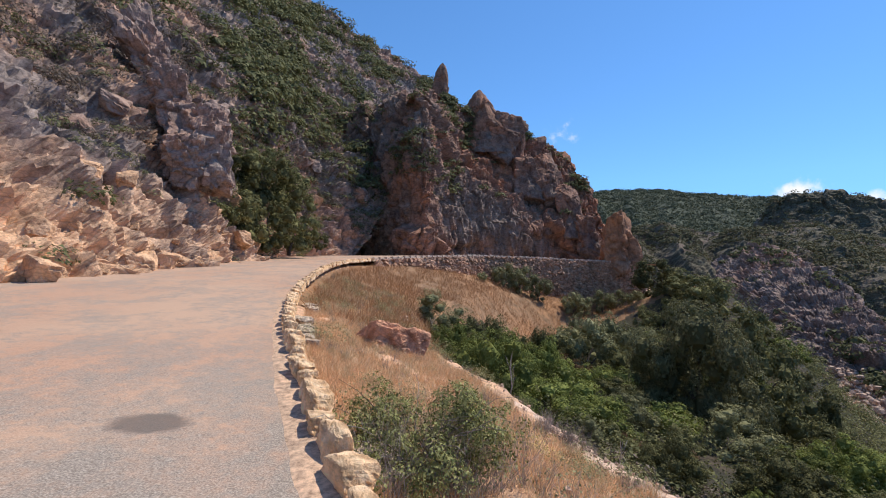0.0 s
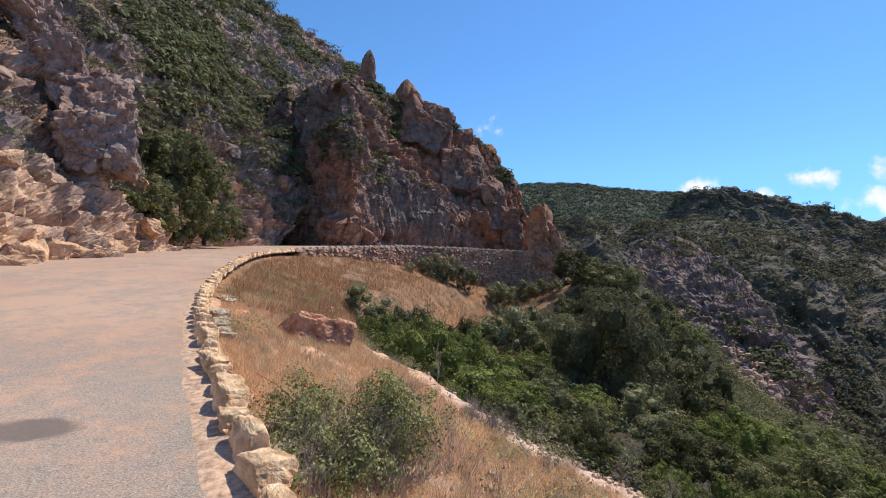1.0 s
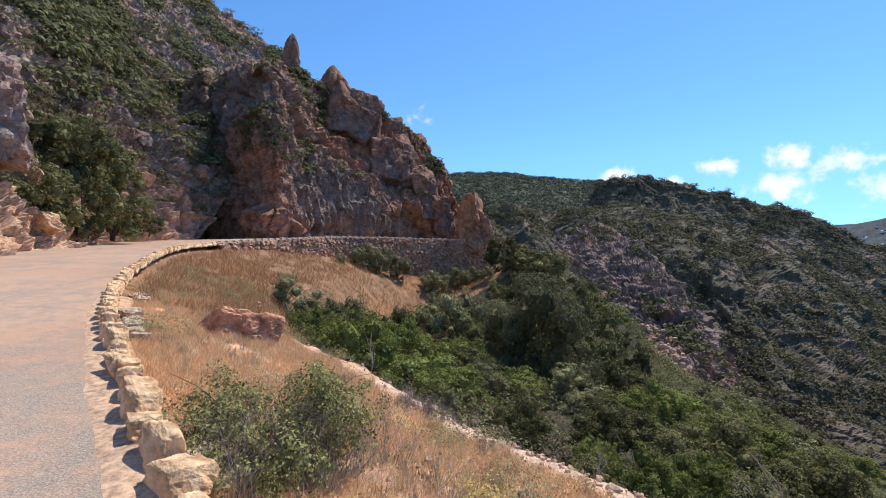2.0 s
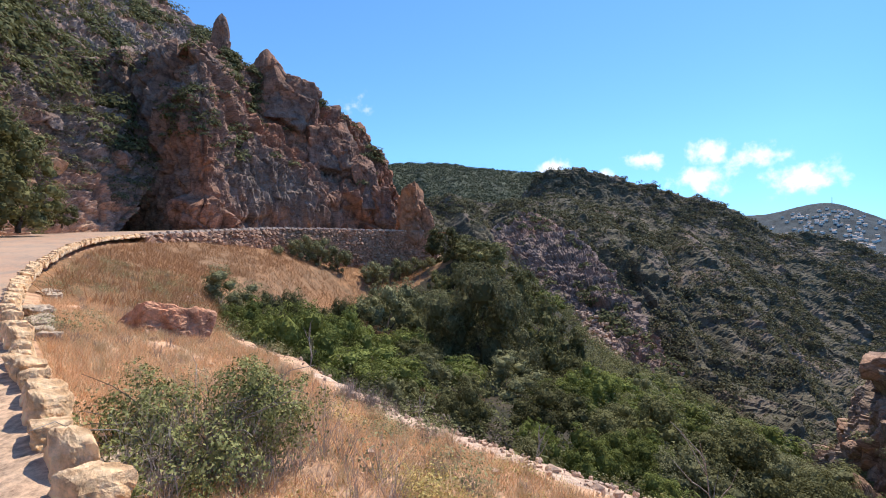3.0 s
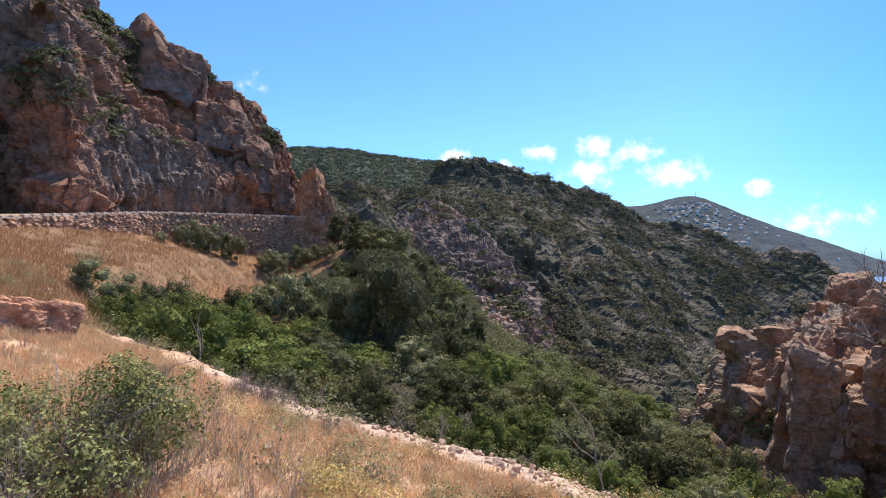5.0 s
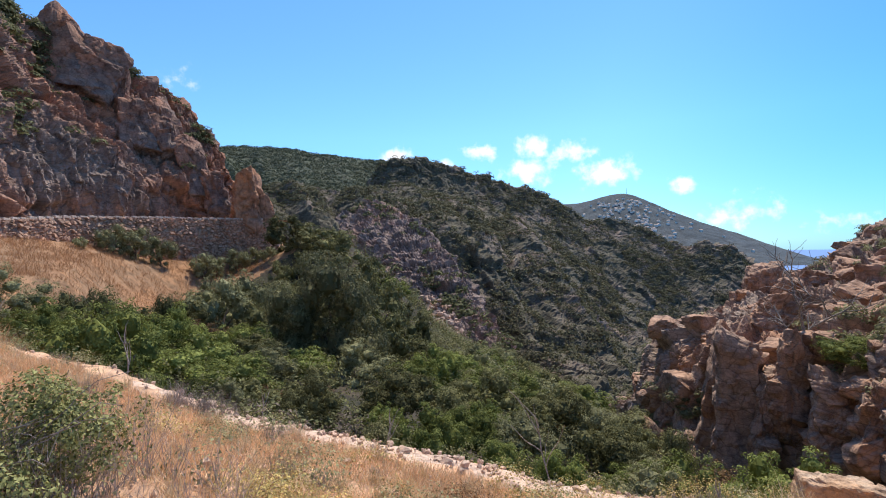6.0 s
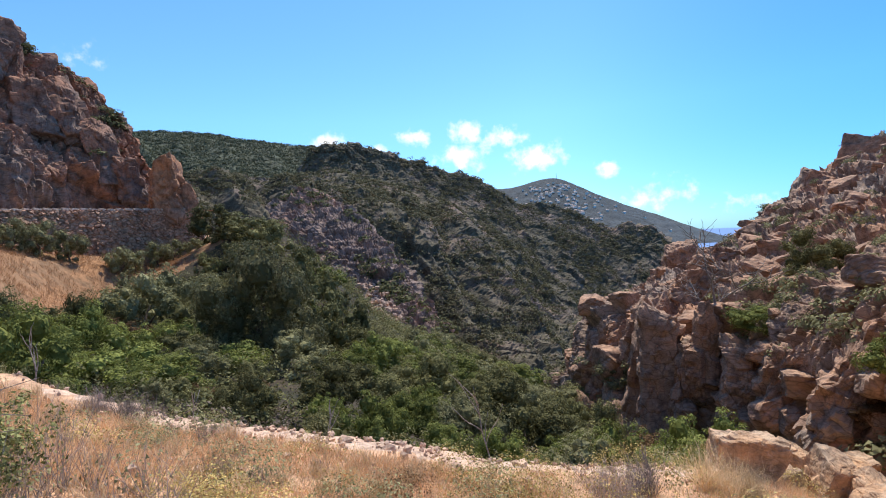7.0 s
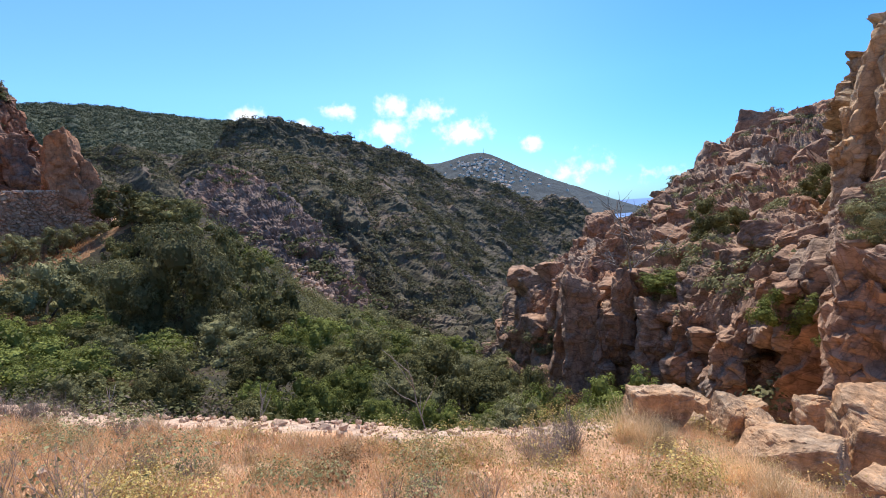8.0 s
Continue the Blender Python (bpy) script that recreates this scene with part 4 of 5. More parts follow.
def leaves_at(centres, normals, size, rng, narrow=0.6, loose=0.3):
    """Three-cornered leaf faces at centres, facing roughly along normals."""
    n = normals + rng.normal(0, loose, normals.shape)
    n /= np.linalg.norm(n, axis=1, keepdims=True) + 1e-9
    t = np.cross(n, rng.normal(0, 1, n.shape))
    t /= np.linalg.norm(t, axis=1, keepdims=True) + 1e-9
    b = np.cross(n, t)
    size = np.broadcast_to(size, (len(centres),))[:, None] * rng.uniform(0.6, 1.4, (len(centres), 1))
    t, b = t * size * 0.6, b * size * 0.6 * narrow
    v = np.stack([centres - t * 0.6 - b, centres - t * 0.6 + b, centres + t + n * size * 0.15], 1).reshape(-1, 3)
    return v, np.arange(len(v)).reshape(-1, 3)


def ball_mesh(sub):
    bm = bmesh.new()
    bmesh.ops.create_icosphere(bm, subdivisions=sub, radius=1.0)
    v, f = np.array([q.co for q in bm.verts]), np.array([[q.index for q in t.verts] for t in bm.faces])
    bm.free()
    return v, f


HEART = ball_mesh(1)


def crown(seed, leaves, blobs, spread, high, low, leaf, ball=(0.22, 0.36), solid=True):
    """Leaves on the outsides of many clumps in a crown of unit half-width. solid: with dense hearts in the clumps."""
    rng = np.random.default_rng(seed)
    c = rng.normal(0, 1, (blobs, 3))
    c /= np.linalg.norm(c, axis=1, keepdims=True)
    c *= rng.uniform(0.15, 0.8, (blobs, 1)) ** 0.5
    c[:, 2] = low + (high - low) * (0.5 + 0.5 * c[:, 2]) - 0.12
    c[:, :2] *= spread
    r = rng.uniform(*ball, blobs)
    # every clump carries smaller tufts on its outside, and the leaves lie round the tufts
    tufts = blobs * 13
    k = rng.choice(blobs, tufts, p=r**2 / (r**2).sum())
    d = rng.normal(0, 1, (tufts, 3))
    d[:, 2] += 0.4
    d /= np.linalg.norm(d, axis=1, keepdims=True)
    tc, tr = c[k] + d * (r[k] * rng.uniform(0.72, 1.06, tufts))[:, None], r[k] * rng.uniform(0.18, 0.42, tufts)
    j = rng.choice(tufts, leaves, p=tr**2 / (tr**2).sum())
    e = rng.normal(0, 1, (leaves, 3)) + 0.9 * d[j]
    e[:, 2] += 0.35
    e /= np.linalg.norm(e, axis=1, keepdims=True)
    outer = leaves_at(tc[j] + e * (tr[j] * rng.uniform(0.72, 1.12, leaves))[:, None], 0.9 * e + 0.5 * d[j], leaf, rng, 0.62, 0.28)
    if not solid:
        return outer
    heart = rng.choice(blobs, leaves // 4, p=r**2 / (r**2).sum())
    h = rng.normal(0, 1, (len(heart), 3))
    h /= np.linalg.norm(h, axis=1, keepdims=True)
    inner = leaves_at(c[heart] + h * (r[heart] * rng.uniform(0.5, 0.8, len(heart)))[:, None], h, leaf * 1.7, rng, 0.9)
    bv, bf = HEART
    hearts = []
    for q, rad_ in zip(c, r):
        w = 0.60 + 0.25 * gnoise(bv * 2.6 + q * 7.0, seed + 3)
        hearts.append((q + bv * (rad_ * w)[:, None], bf))
    return join([*hearts, inner, outer])


def tube(points, r0, r1, sides=6):
    p = np.array(points, float)
    n = len(p)
    t = np.gradient(p, axis=0)
    t /= np.linalg.norm(t, axis=1, keepdims=True) + 1e-9
    up = np.where(np.abs(t[:, 2:]) > 0.9, np.array([[1.0, 0, 0]]), np.array([[0, 0, 1.0]]))
    u = np.cross(t, up)
    u /= np.linalg.norm(u, axis=1, keepdims=True) + 1e-9
    w = np.cross(t, u)
    a = np.linspace(0, 2 * np.pi, sides, endpoint=False)
    r = np.linspace(r0, r1, n)[:, None, None]
    v = (p[:, None] + r * (np.cos(a)[None, :, None] * u[:, None] + np.sin(a)[None, :, None] * w[:, None])).reshape(-1, 3)
    f = [[i * sides + j, i * sides + (j + 1) % sides, (i + 1) * sides + (j + 1) % sides, (i + 1) * sides + j] for i in range(n - 1) for j in range(sides)]
    return v, np.array(f)


def join(pieces):
    vs, fs, k = [], [], 0
    for v, f in pieces:
        vs.append(v), fs.append(f + k)
        k += len(v)
    return np.concatenate(vs), np.concatenate(fs)


def limbs(seed, height, radius, forks, spread, depth=2, sides=5, apart=False):
    """A tapered stem with limbs that fork."""
    rng = np.random.default_rng(seed)
    out = []

    def grow(start, way, length, r, level):
        pts = [np.array(start)]
        d = np.array(way, float)
        for _ in range(5):
            d = d + rng.normal(0, 0.16, 3)
            d[2] += 0.05
            d /= np.linalg.norm(d)
            pts.append(pts[-1] + d * length / 5)
        out.append(tube(pts, r, r * 0.45, sides))
        if level < depth:
            for _ in range(forks):
                k = rng.integers(2, 6)
                side = rng.normal(0, 1, 3)
                side[2] = abs(side[2]) * 0.4
                way2 = d * (1 - spread) + spread * side / np.linalg.norm(side)
                grow(pts[k], way2 / np.linalg.norm(way2), length * rng.uniform(0.45, 0.75), r * 0.5, level + 1)

    grow((0, 0, -0.1 * height), (0, 0, 1), height * 0.55, radius, 0)
    return out if apart else join(out)


def tree_kind(name, seed, leafmat, leaves, leaf, label, high=1.75, low=0.0, blobs=26, ball=(0.16, 0.36)):
    """A tree of unit half-width; scale it when placing."""
    root = new(name)
    part("trunk", mesh_from("trunk", *limbs(seed, 1.5, 0.075, 3, 0.55, 1), BARK), root, "grey brown bark")
    part("crown", mesh_from("crown", *crown(seed, leaves, blobs, 1.0, high, low, leaf, ball), leafmat, False), root, label)
    return root


BARK = rock_material("bark", (0.16, 0.12, 0.09), (0.13, 0.105, 0.085), (0.07, 0.055, 0.045), 3.0, 14.0, 0.5)
DEADWOOD = rock_material("dead_wood", (0.34, 0.30, 0.27), (0.28, 0.25, 0.23), (0.16, 0.14, 0.12), 3.0, 14.0, 0.5)
BRIGHT = plant_material("arbutus_leaves", (0.092, 0.112, 0.030), (0.24, 0.26, 0.072))
OLIVE = plant_material("heath_leaves", (0.12, 0.12, 0.057), (0.31, 0.295, 0.152))
BROWN = plant_material("dry_leaves", (0.085, 0.050, 0.025), (0.20, 0.12, 0.06))
SCRUB = plant_material("scrub_leaves", (0.062, 0.066, 0.028), (0.17, 0.168, 0.078))
DRYSCRUB = plant_material("dry_brush", (0.085, 0.066, 0.052), (0.22, 0.175, 0.14))
FORESTLEAF = plant_material("forest_leaves", (0.07, 0.082, 0.052), (0.092, 0.105, 0.068))
FARLEAF = plant_material("far_leaves", (0.088, 0.083, 0.046), (0.17, 0.158, 0.086))
BRAMBLE = plant_material("bramble_leaves", (0.10, 0.115, 0.036), (0.54, 0.53, 0.21), 0.6)
STRAW = plant_material("dry_grass", (0.52, 0.35, 0.19), (0.92, 0.74, 0.48), 0.7)
STRAW_FAR = plant_material("orange_grass", (0.25, 0.128, 0.062), (0.42, 0.245, 0.13), 0.7)
TWIG = plant_material("grey_twigs", (0.17, 0.13, 0.115), (0.40, 0.33, 0.29), 0.7)
RUSSET = plant_material("russet_grass", (0.56, 0.31, 0.16), (0.92, 0.62, 0.36), 0.7)
WEED = plant_material("yellow_weed", (0.26, 0.21, 0.07), (0.62, 0.47, 0.18), 0.6)

SPECS = [("holm_oak", 1, PLANT, 0.050, "dense dark green crown", 1.75), ("holm_oak", 2, OLIVE, 0.046, "grey green crown", 1.75), ("arbutus", 3, BRIGHT, 0.052, "fresh green crown", 1.75),
         ("holm_oak", 4, PLANT, 0.048, "dense dark green crown", 2.1), ("tree_heath", 5, OLIVE, 0.042, "olive green feathery crown", 2.0), ("arbutus", 6, BRIGHT, 0.048, "light green rounded crown", 1.6),
         ("dry_bush", 7, BROWN, 0.045, "brown half dried crown", 1.4)]
KINDS = [tree_kind(nm, sd, mt, 13000, lf * 0.64, lb, hi, 0.0) for nm, sd, mt, lf, lb, hi in SPECS] + [tree_kind(nm, sd + 20, mt, 3600, lf * 1.1, lb, hi, 0.0) for nm, sd, mt, lf, lb, hi in SPECS]
LABELS = ["dense dark green holm oak on the ravine side", "grey green holm oak in the ravine", "fresh green strawberry tree in the ravine", "tall dark holm oak in the ravine",
          "olive green tree heath on the slope", "light green rounded bushy tree in the ravine", "brown half dried bush among green trees"]
for k, l in zip(KINDS, LABELS + LABELS):
    tagged(k, l, "bush" if "bush" in k.name else "tree", "trees in the ravine")
used = set()


def plant_tree(kind, x, y, half, tall=1.0, z=None, turn=None, group="", label=""):
    steep = z is None
    z = ground_z(x, y) if z is None else z
    m = pose(x, y, z - 0.1 - 0.22 * half * steep, 0, 0, rng.uniform(0, 360) if turn is None else turn)
    kind += 7 if x * x + y * y > 31**2 else 0
    src = KINDS[kind]
    if kind in used:
        ob = copy_thing(src, m)
    else:
        ob, _ = src, used.add(kind)
        ob.matrix_world = m
    ob.scale = (half, half, half * tall)
    return tagged(ob, label, "", group)


# named trees: kind, x, y, half-width, height factor
def oak(kind, az, el, d, half):
    """A tree in a direction and at a distance from the bend, as tall as the crown that shows."""
    x, y = d * math.sin(radians(az)), d * math.cos(radians(az))
    tall = (1.6 + d * math.tan(radians(el)) - ground_z(x, y)) / (1.58 * half)
    return kind, x, y, half, float(np.clip(tall, 0.7, 1.35))


NAMED = [oak(*r) for r in [(1, 28.7, 0.7, 30, 3.3), (1, 24.5, -2.6, 31, 2.6), (1, 19.4, -1.7, 40, 2.9), (4, 16.5, -2.6, 36, 2.4), (3, 23.8, 4.6, 63, 3.0), (0, 26.5, 3.8, 60, 3.2), (0, 28.6, 2.8, 57, 3.0),
                           (3, 31.3, 0.2, 50, 2.9), (0, 33.0, -1.4, 42, 2.7), (0, 36.9, -3.8, 38, 2.0), (3, 36.0, -6.5, 34, 2.2), (2, 45, -10.8, 38, 2.7), (5, 42.0, -11.5, 35, 2.2), (5, 46.3, -16.4, 27, 2.4),
                           (2, 55, -15.8, 30, 2.4), (1, 59.6, -17.6, 27, 1.9), (1, 51, -15.0, 32, 2.2), (0, 62.5, -18.0, 29, 1.8),
                           (4, -0.7, -0.9, 27.5, 1.8), (2, 2.0, -3.0, 25, 1.5), (0, 5.4, -2.0, 27, 1.7), (3, 3.6, -2.6, 29, 1.5), (0, 10.7, -2.1, 28, 1.6), (2, 8.6, -6.2, 23, 1.6), (5, 13.6, -9.3, 22, 2.0), (2, 12.2, -4.2, 27, 1.8),
                           (5, 17.0, -11.5, 21, 1.8), (3, 20.5, -9.0, 26, 1.8), (2, 25.0, -10.0, 25, 1.6), (6, 24.8, -15.8, 20, 1.2), (4, 30.5, -12.0, 24, 1.7), (2, 36, -14.5, 24, 1.7), (0, 41, -16.5, 23, 1.6), (6, 21.5, -14.2, 20, 1.1)]]
for kind, x, y, half, tall in NAMED:
    plant_tree(kind, x, y, half, tall)
spots, named = [(x, y) for _, x, y, _, _ in NAMED], len(NAMED)
tries = rng.uniform(0, 1, (4200, 2)) * np.array([100, 62]) + np.array([-4, 5])
d_, z_, at_, side_ = near_line(tries, coarse_edge)
a_, s_ = at_ - ZERO, d_ * side_
lim = np.interp(a_, [-3, 2, 7, 12, 16, 24, 30, 60, 80, 90], [26, 8.9, 7.6, 6.8, 6.6, 8.0, 9.5, 13, 12, 8])
north = np.interp(tries[:, 0], [-4, 20, 40, 60, 96], [70, 66, 64, 56, 44])
south = np.interp(tries[:, 0], [-4, 9, 15, 24, 40, 96], [0, 4, 7, 11, 13, 6])
okay = (s_ > lim) & (tries[:, 1] < north) & (tries[:, 1] > south)
halves = [half for _, _, _, half, _ in NAMED]
for (x, y), ok, gz_ in zip(tries, okay, ground_height(tries)):
    half = 1.1 + 2.6 * rng.uniform(0, 1) ** 1.6
    half *= np.clip((np.hypot(x, y) - 7) / 16, 0.45, 1)
    far_ = math.hypot(x, y)
    roof_ = np.interp(math.degrees(math.atan2(x, y)), [5, 13, 21, 26.7, 32.8, 35.2, 37.6, 40, 46.8, 50.6, 55.7, 60.6, 66, 72], [-4.2, -2.2, -1.4, 2.1, 0, -2.7, -8, -12, -11, -13.5, -16, -16.9, -18, -18])
    low_enough = ok and gz_ + 1.35 * half < 1.55 + far_ * math.tan(radians(roof_))
    if low_enough and len(spots) < 300 and all((x - p) ** 2 + (y - q) ** 2 > (0.72 * (half + h)) ** 2 for (p, q), h in zip(spots, halves)):
        spots.append((x, y)), halves.append(half)
for (x, y), half in zip(spots[named:], halves[named:]):
    kind = int(rng.choice(7, p=[0.28, 0.15, 0.17, 0.16, 0.12, 0.09, 0.03]))
    plant_tree(kind, x, y, half, rng.uniform(0.85, 1.2))
# trees at the foot of the cliff, bushes under the wall and on the spur
for kind, az_, el_, d_, half, tall in [(0, -23.2, 2.6, 36.0, 2.3, 1.1), (3, -20.6, 2.6, 37.5, 2.4, 1.0), (0, -17.6, 3.2, 40.0, 2.3, 1.0), (3, -23.6, 7.6, 38.5, 2.5, 1.05), (0, -20.4, 7.4, 40.0, 2.6, 1.05),
                                       (3, -17.4, 7.0, 42.0, 2.3, 1.05), (0, -24.0, 11.2, 40.0, 1.7, 0.9), (0, -14.6, 3.4, 46.0, 1.1, 0.9), (3, -21.8, 11.4, 42.0, 1.7, 0.8)]:
    x, y, z = polar(az_, el_, d_)
    plant_tree(kind, x, y, half, tall, z, group="trees under the cliff", label="dark green oak against the cliff foot")


def top_of(grid, az, el):
    """The point of a face nearest to a direction from the walk's middle."""
    v = grid - np.array([0.1, 0.25, 1.55])
    n = v / np.linalg.norm(v, axis=2, keepdims=True)
    a, e = radians(az), radians(el)
    k = np.argmax(n @ np.array([math.sin(a) * math.cos(e), math.cos(a) * math.cos(e), math.sin(e)]))
    return grid.reshape(-1, 3)[k]


for kind, az_, el_, half, tall in [(0, 85.0, -6, 1.5, 1.0), (2, 91.7, -14, 1.1, 0.9), (0, 94.3, -2.5, 1.2, 1.0), (2, 80.3, -10.5, 1.3, 0.5), (4, 98, -6, 0.9, 0.9), (2, 96.4, -15.5, 0.8, 0.8), (6, 76, -19, 1.6, 0.7),
                                   (2, 71.5, -22.5, 1.4, 0.6), (5, 68.8, -24, 1.3, 0.6), (2, 73.5, -23, 1.2, 0.5), (1, 67.5, -17, 1.5, 0.6), (6, 88, -17, 0.9, 0.6)]:
    p = top_of(right, az_, el_)
    plant_tree(kind, p[0], p[1], half, tall, p[2] - 0.2, group="bushes on the spur", label="green bush growing between the spur rocks" if kind != 6 else "brown dry bush between the spur rocks")
for kind, az_, d_, half, tall in [(2, 65.6, 10.8, 1.0, 1.0), (2, 68.4, 10.4, 1.15, 1.05), (2, 71.2, 10.6, 1.25, 1.05), (5, 73.6, 11.0, 1.2, 1.05), (2, 75.4, 11.6, 1.2, 1.1), (6, 70.4, 13.4, 1.6, 1.1), (6, 67.6, 13.8, 1.4, 1.05), (6, 72.6, 14.2, 1.4, 1.1), (4, 63.6, 12.4, 1.1, 1.0)]:
    x, y, _ = polar(az_, 0, d_)
    plant_tree(kind, x, y, half, tall, ground_z(x, y) - 0.15, group="bushes on the spur", label="low green bush at the foot of the spur" if kind != 6 else "brown dry bush at the foot of the spur")
for x, y, half in [(7.4, 57.6, 1.7), (9.4, 58.8, 1.9), (11.8, 59.8, 1.8), (16.2, 60.0, 1.7), (17.8, 61.0, 1.4), (20.5, 62.3, 1.7), (22.5, 63, 1.5), (24.6, 62.6, 1.3), (4.5, 54.5, 0.7), (26.0, 63.2, 1.2), (16.2, 60.5, 0.9)]:
    plant_tree(4, x, y, half, 1.1, ground_z(x, y) - 0.3, group="bushes under the wall", label="dusty olive green bush below the stone wall")


for k, root in enumerate(KINDS):
    if k not in used:
        for ob in (*root.children, root):
            bpy.data.objects.remove(ob)


# pillars, slabs and blocks of the spur: azimuth, foot, head, distance, width, depth, lean to the side, lean back
for k, (paz, foot, head, away, wide, deep, lean_, back_) in enumerate([
        (71.0, -21.5, -9.2, 25.2, 1.9, 1.7, 2, 4), (67.4, -24.0, -10.4, 27.4, 1.5, 2.2, 14, 4), (65.0, -23.5, -12.2, 29.2, 1.1, 1.8, 16, 4), (63.2, -25.5, -13.8, 30.6, 0.95, 1.6, 10, 4),
        (68.9, -24.0, -15.5, 26.0, 1.2, 1.5, 20, 4), (66.2, -25.5, -18.5, 27.5, 1.2, 1.3, 6, 4), (64.0, -27.0, -20.5, 28.5, 1.1, 1.2, 0, 4), (75.0, -20.0, -9.8, 24.6, 1.3, 1.6, 6, 4),
        (73.2, -20.5, -12.5, 24.4, 0.7, 1.2, 4, 4), (79.0, -20.5, -12.4, 23.0, 1.9, 1.8, 8, 10), (81.6, -20.0, -12.6, 22.0, 1.6, 1.6, 12, 10), (85.0, -20.0, -9.6, 18.8, 1.1, 2.4, 24, 16),
        (86.9, -19.5, -6.4, 19.4, 1.5, 2.8, 26, 20), (92.4, -9.8, -3.9, 22.6, 2.9, 2.6, 12, 10), (90.0, -12.0, -6.0, 20.5, 1.6, 2.2, 22, 14), (96.0, -21.0, -8.6, 14.2, 1.5, 1.9, 8, 6), (99.2, -20.0, -7.4, 14.0, 1.9, 2.0, 4, 6),
        (99.2, -6.5, 0.2, 22.0, 1.6, 2.0, 6, 6), (76.4, -9.6, -5.4, 30.0, 3.6, 2.6, -6, 20), (82.8, -10.4, -6.9, 28.4, 2.8, 2.2, -4, 18), (73.4, -8.0, -2.4, 40.0, 2.2, 2.6, 6, 4), (77.0, -6.8, -3.0, 45.0, 3.6, 3.0, 0, 8),
        (71.6, -10.5, -6.3, 36.0, 1.9, 2.4, 16, 4), (84.6, -1.5, 3.9, 69.0, 4.6, 4.5, 16, 10), (82.2, -3.0, 1.2, 66.0, 4.2, 4.0, 18, 10), (89.0, 1.2, 6.1, 75.0, 6.4, 6.0, 12, 12), (93.2, 1.8, 6.8, 77.0, 5.4, 5.0, 8, 10), (87.0, 0.4, 4.9, 73.0, 4.0, 5.0, 16, 8),
        (95.4, -1.5, 6.2, 24.6, 0.95, 1.6, 4, 4), (97.0, 0.0, 11.8, 24.4, 1.05, 1.6, 5, 2), (98.6, -1.5, 9.4, 23.4, 1.2, 1.8, 4, 2)]):
    p = polar(paz, foot, away - (0.7 if away < 32 else 0.0))
    tall = away * (math.tan(radians(head)) - math.tan(radians(foot)))
    ob = new("rock_pillar", boulder_mesh("rock_pillar", 140 + k, (wide, deep, tall * 1.12), TOWER if paz > 95 and head > 5 else SPUR, 28 if away < 35 else 20, 0.26 * min(1.0, 3.0 / tall), 0.2))
    ob.matrix_world = Matrix.Translation(p) @ pose(0, 0, 0, 0, 0, -paz) @ pose(0, 0, 0, -back_, lean_, 0)
    tagged(ob, "upright tan granite block standing on the spur" if tall > 1.5 * wide else "slab of weathered tan granite on the spur", "rock", "blocks of the spur")

# broken rocks lying on the faces
BROKEN = {mat: [boulder_mesh("broken_rock", 400 + k, (1.0, 0.8, 0.75), mat, 13, 0.14, 0.6, 2) for k in range(5)] for mat in (SPUR, CLIFF, CLIFF_HIGH)}


def strewn(grid, mat, count, az_range, el_range, size, label, group, seed):
    gen = np.random.default_rng(seed)
    flat = grid.reshape(-1, 3)
    a, e = bearing(flat)
    pick = np.flatnonzero((a > az_range[0]) & (a < az_range[1]) & (e > el_range[0]) & (e < el_range[1]))
    for i in gen.choice(pick, count):
        p, k = flat[i], size * gen.uniform(0.35, 1.0) ** 1.5 * (1 + np.hypot(flat[i, 0], flat[i, 1]) / 60)
        ob = new("broken_rock", BROKEN[mat][gen.integers(5)])
        ob.matrix_world = pose(p[0], p[1], p[2] - 0.25 * k, gen.uniform(-20, 20), gen.uniform(-20, 20), gen.uniform(0, 360)) @ Matrix.Diagonal((k, k, k * gen.uniform(0.7, 1.3), 1))
        tagged(ob, label, "rock", group)


strewn(right, SPUR, 150, (62, 101), (-21, -3), 1.3, "broken tan granite rock lying on the spur", "rocks on the spur", 71)
strewn(right, SPUR, 70, (76, 101), (-4, 6), 1.5, "broken granite rock on the upper spur", "rocks on the spur", 72)
strewn(mount, CLIFF, 110, (-44, -14), (-1, 9), 1.0, "broken orange granite rock at the cliff foot", "rocks on the cliff", 73)
strewn(mount, CLIFF_HIGH, 70, (-44, -8), (8, 20), 1.2, "weathered granite rock on the cliff", "rocks on the cliff", 74)

# ---- scrub in masses ----
def scatter(grid, count, mask, rng):
    flat = grid.reshape(-1, 3)
    area = np.linalg.norm(np.cross(np.gradient(grid, axis=1), np.gradient(grid, axis=0)), axis=2).ravel()
    w = area * mask(flat)
    return rng.choice(len(flat), count, p=w / w.sum())


def thicket(name, places, radius, each, leaf, mat, label, category, seed, squash=0.7):
    rng = np.random.default_rng(seed)
    n = len(places)
    r = radius * rng.uniform(0.45, 1.4, n)
    k = np.repeat(np.arange(n), each)
    d = rng.normal(0, 1, (n * each, 3))
    d[:, 2] = np.abs(d[:, 2]) * 0.9 + 0.1 * d[:, 2]
    d /= np.linalg.norm(d, axis=1, keepdims=True)
    lump = 1 + 0.35 * gnoise(d * 2.2 + k[:, None] * 3.7, seed)
    c = places[k] + d * (r[k] * lump * rng.uniform(0.75, 1.05, len(k)))[:, None] * np.array([1, 1, squash]) + np.array([0, 0, 0.15]) * r[k][:, None]
    v, f = leaves_at(c, d + np.array([0, 0, 0.3]), leaf * r[k], rng, 0.8, 0.22)
    return tagged(new(name, mesh_from(name, v, f, mat, False)), label, category, kind="stuff")


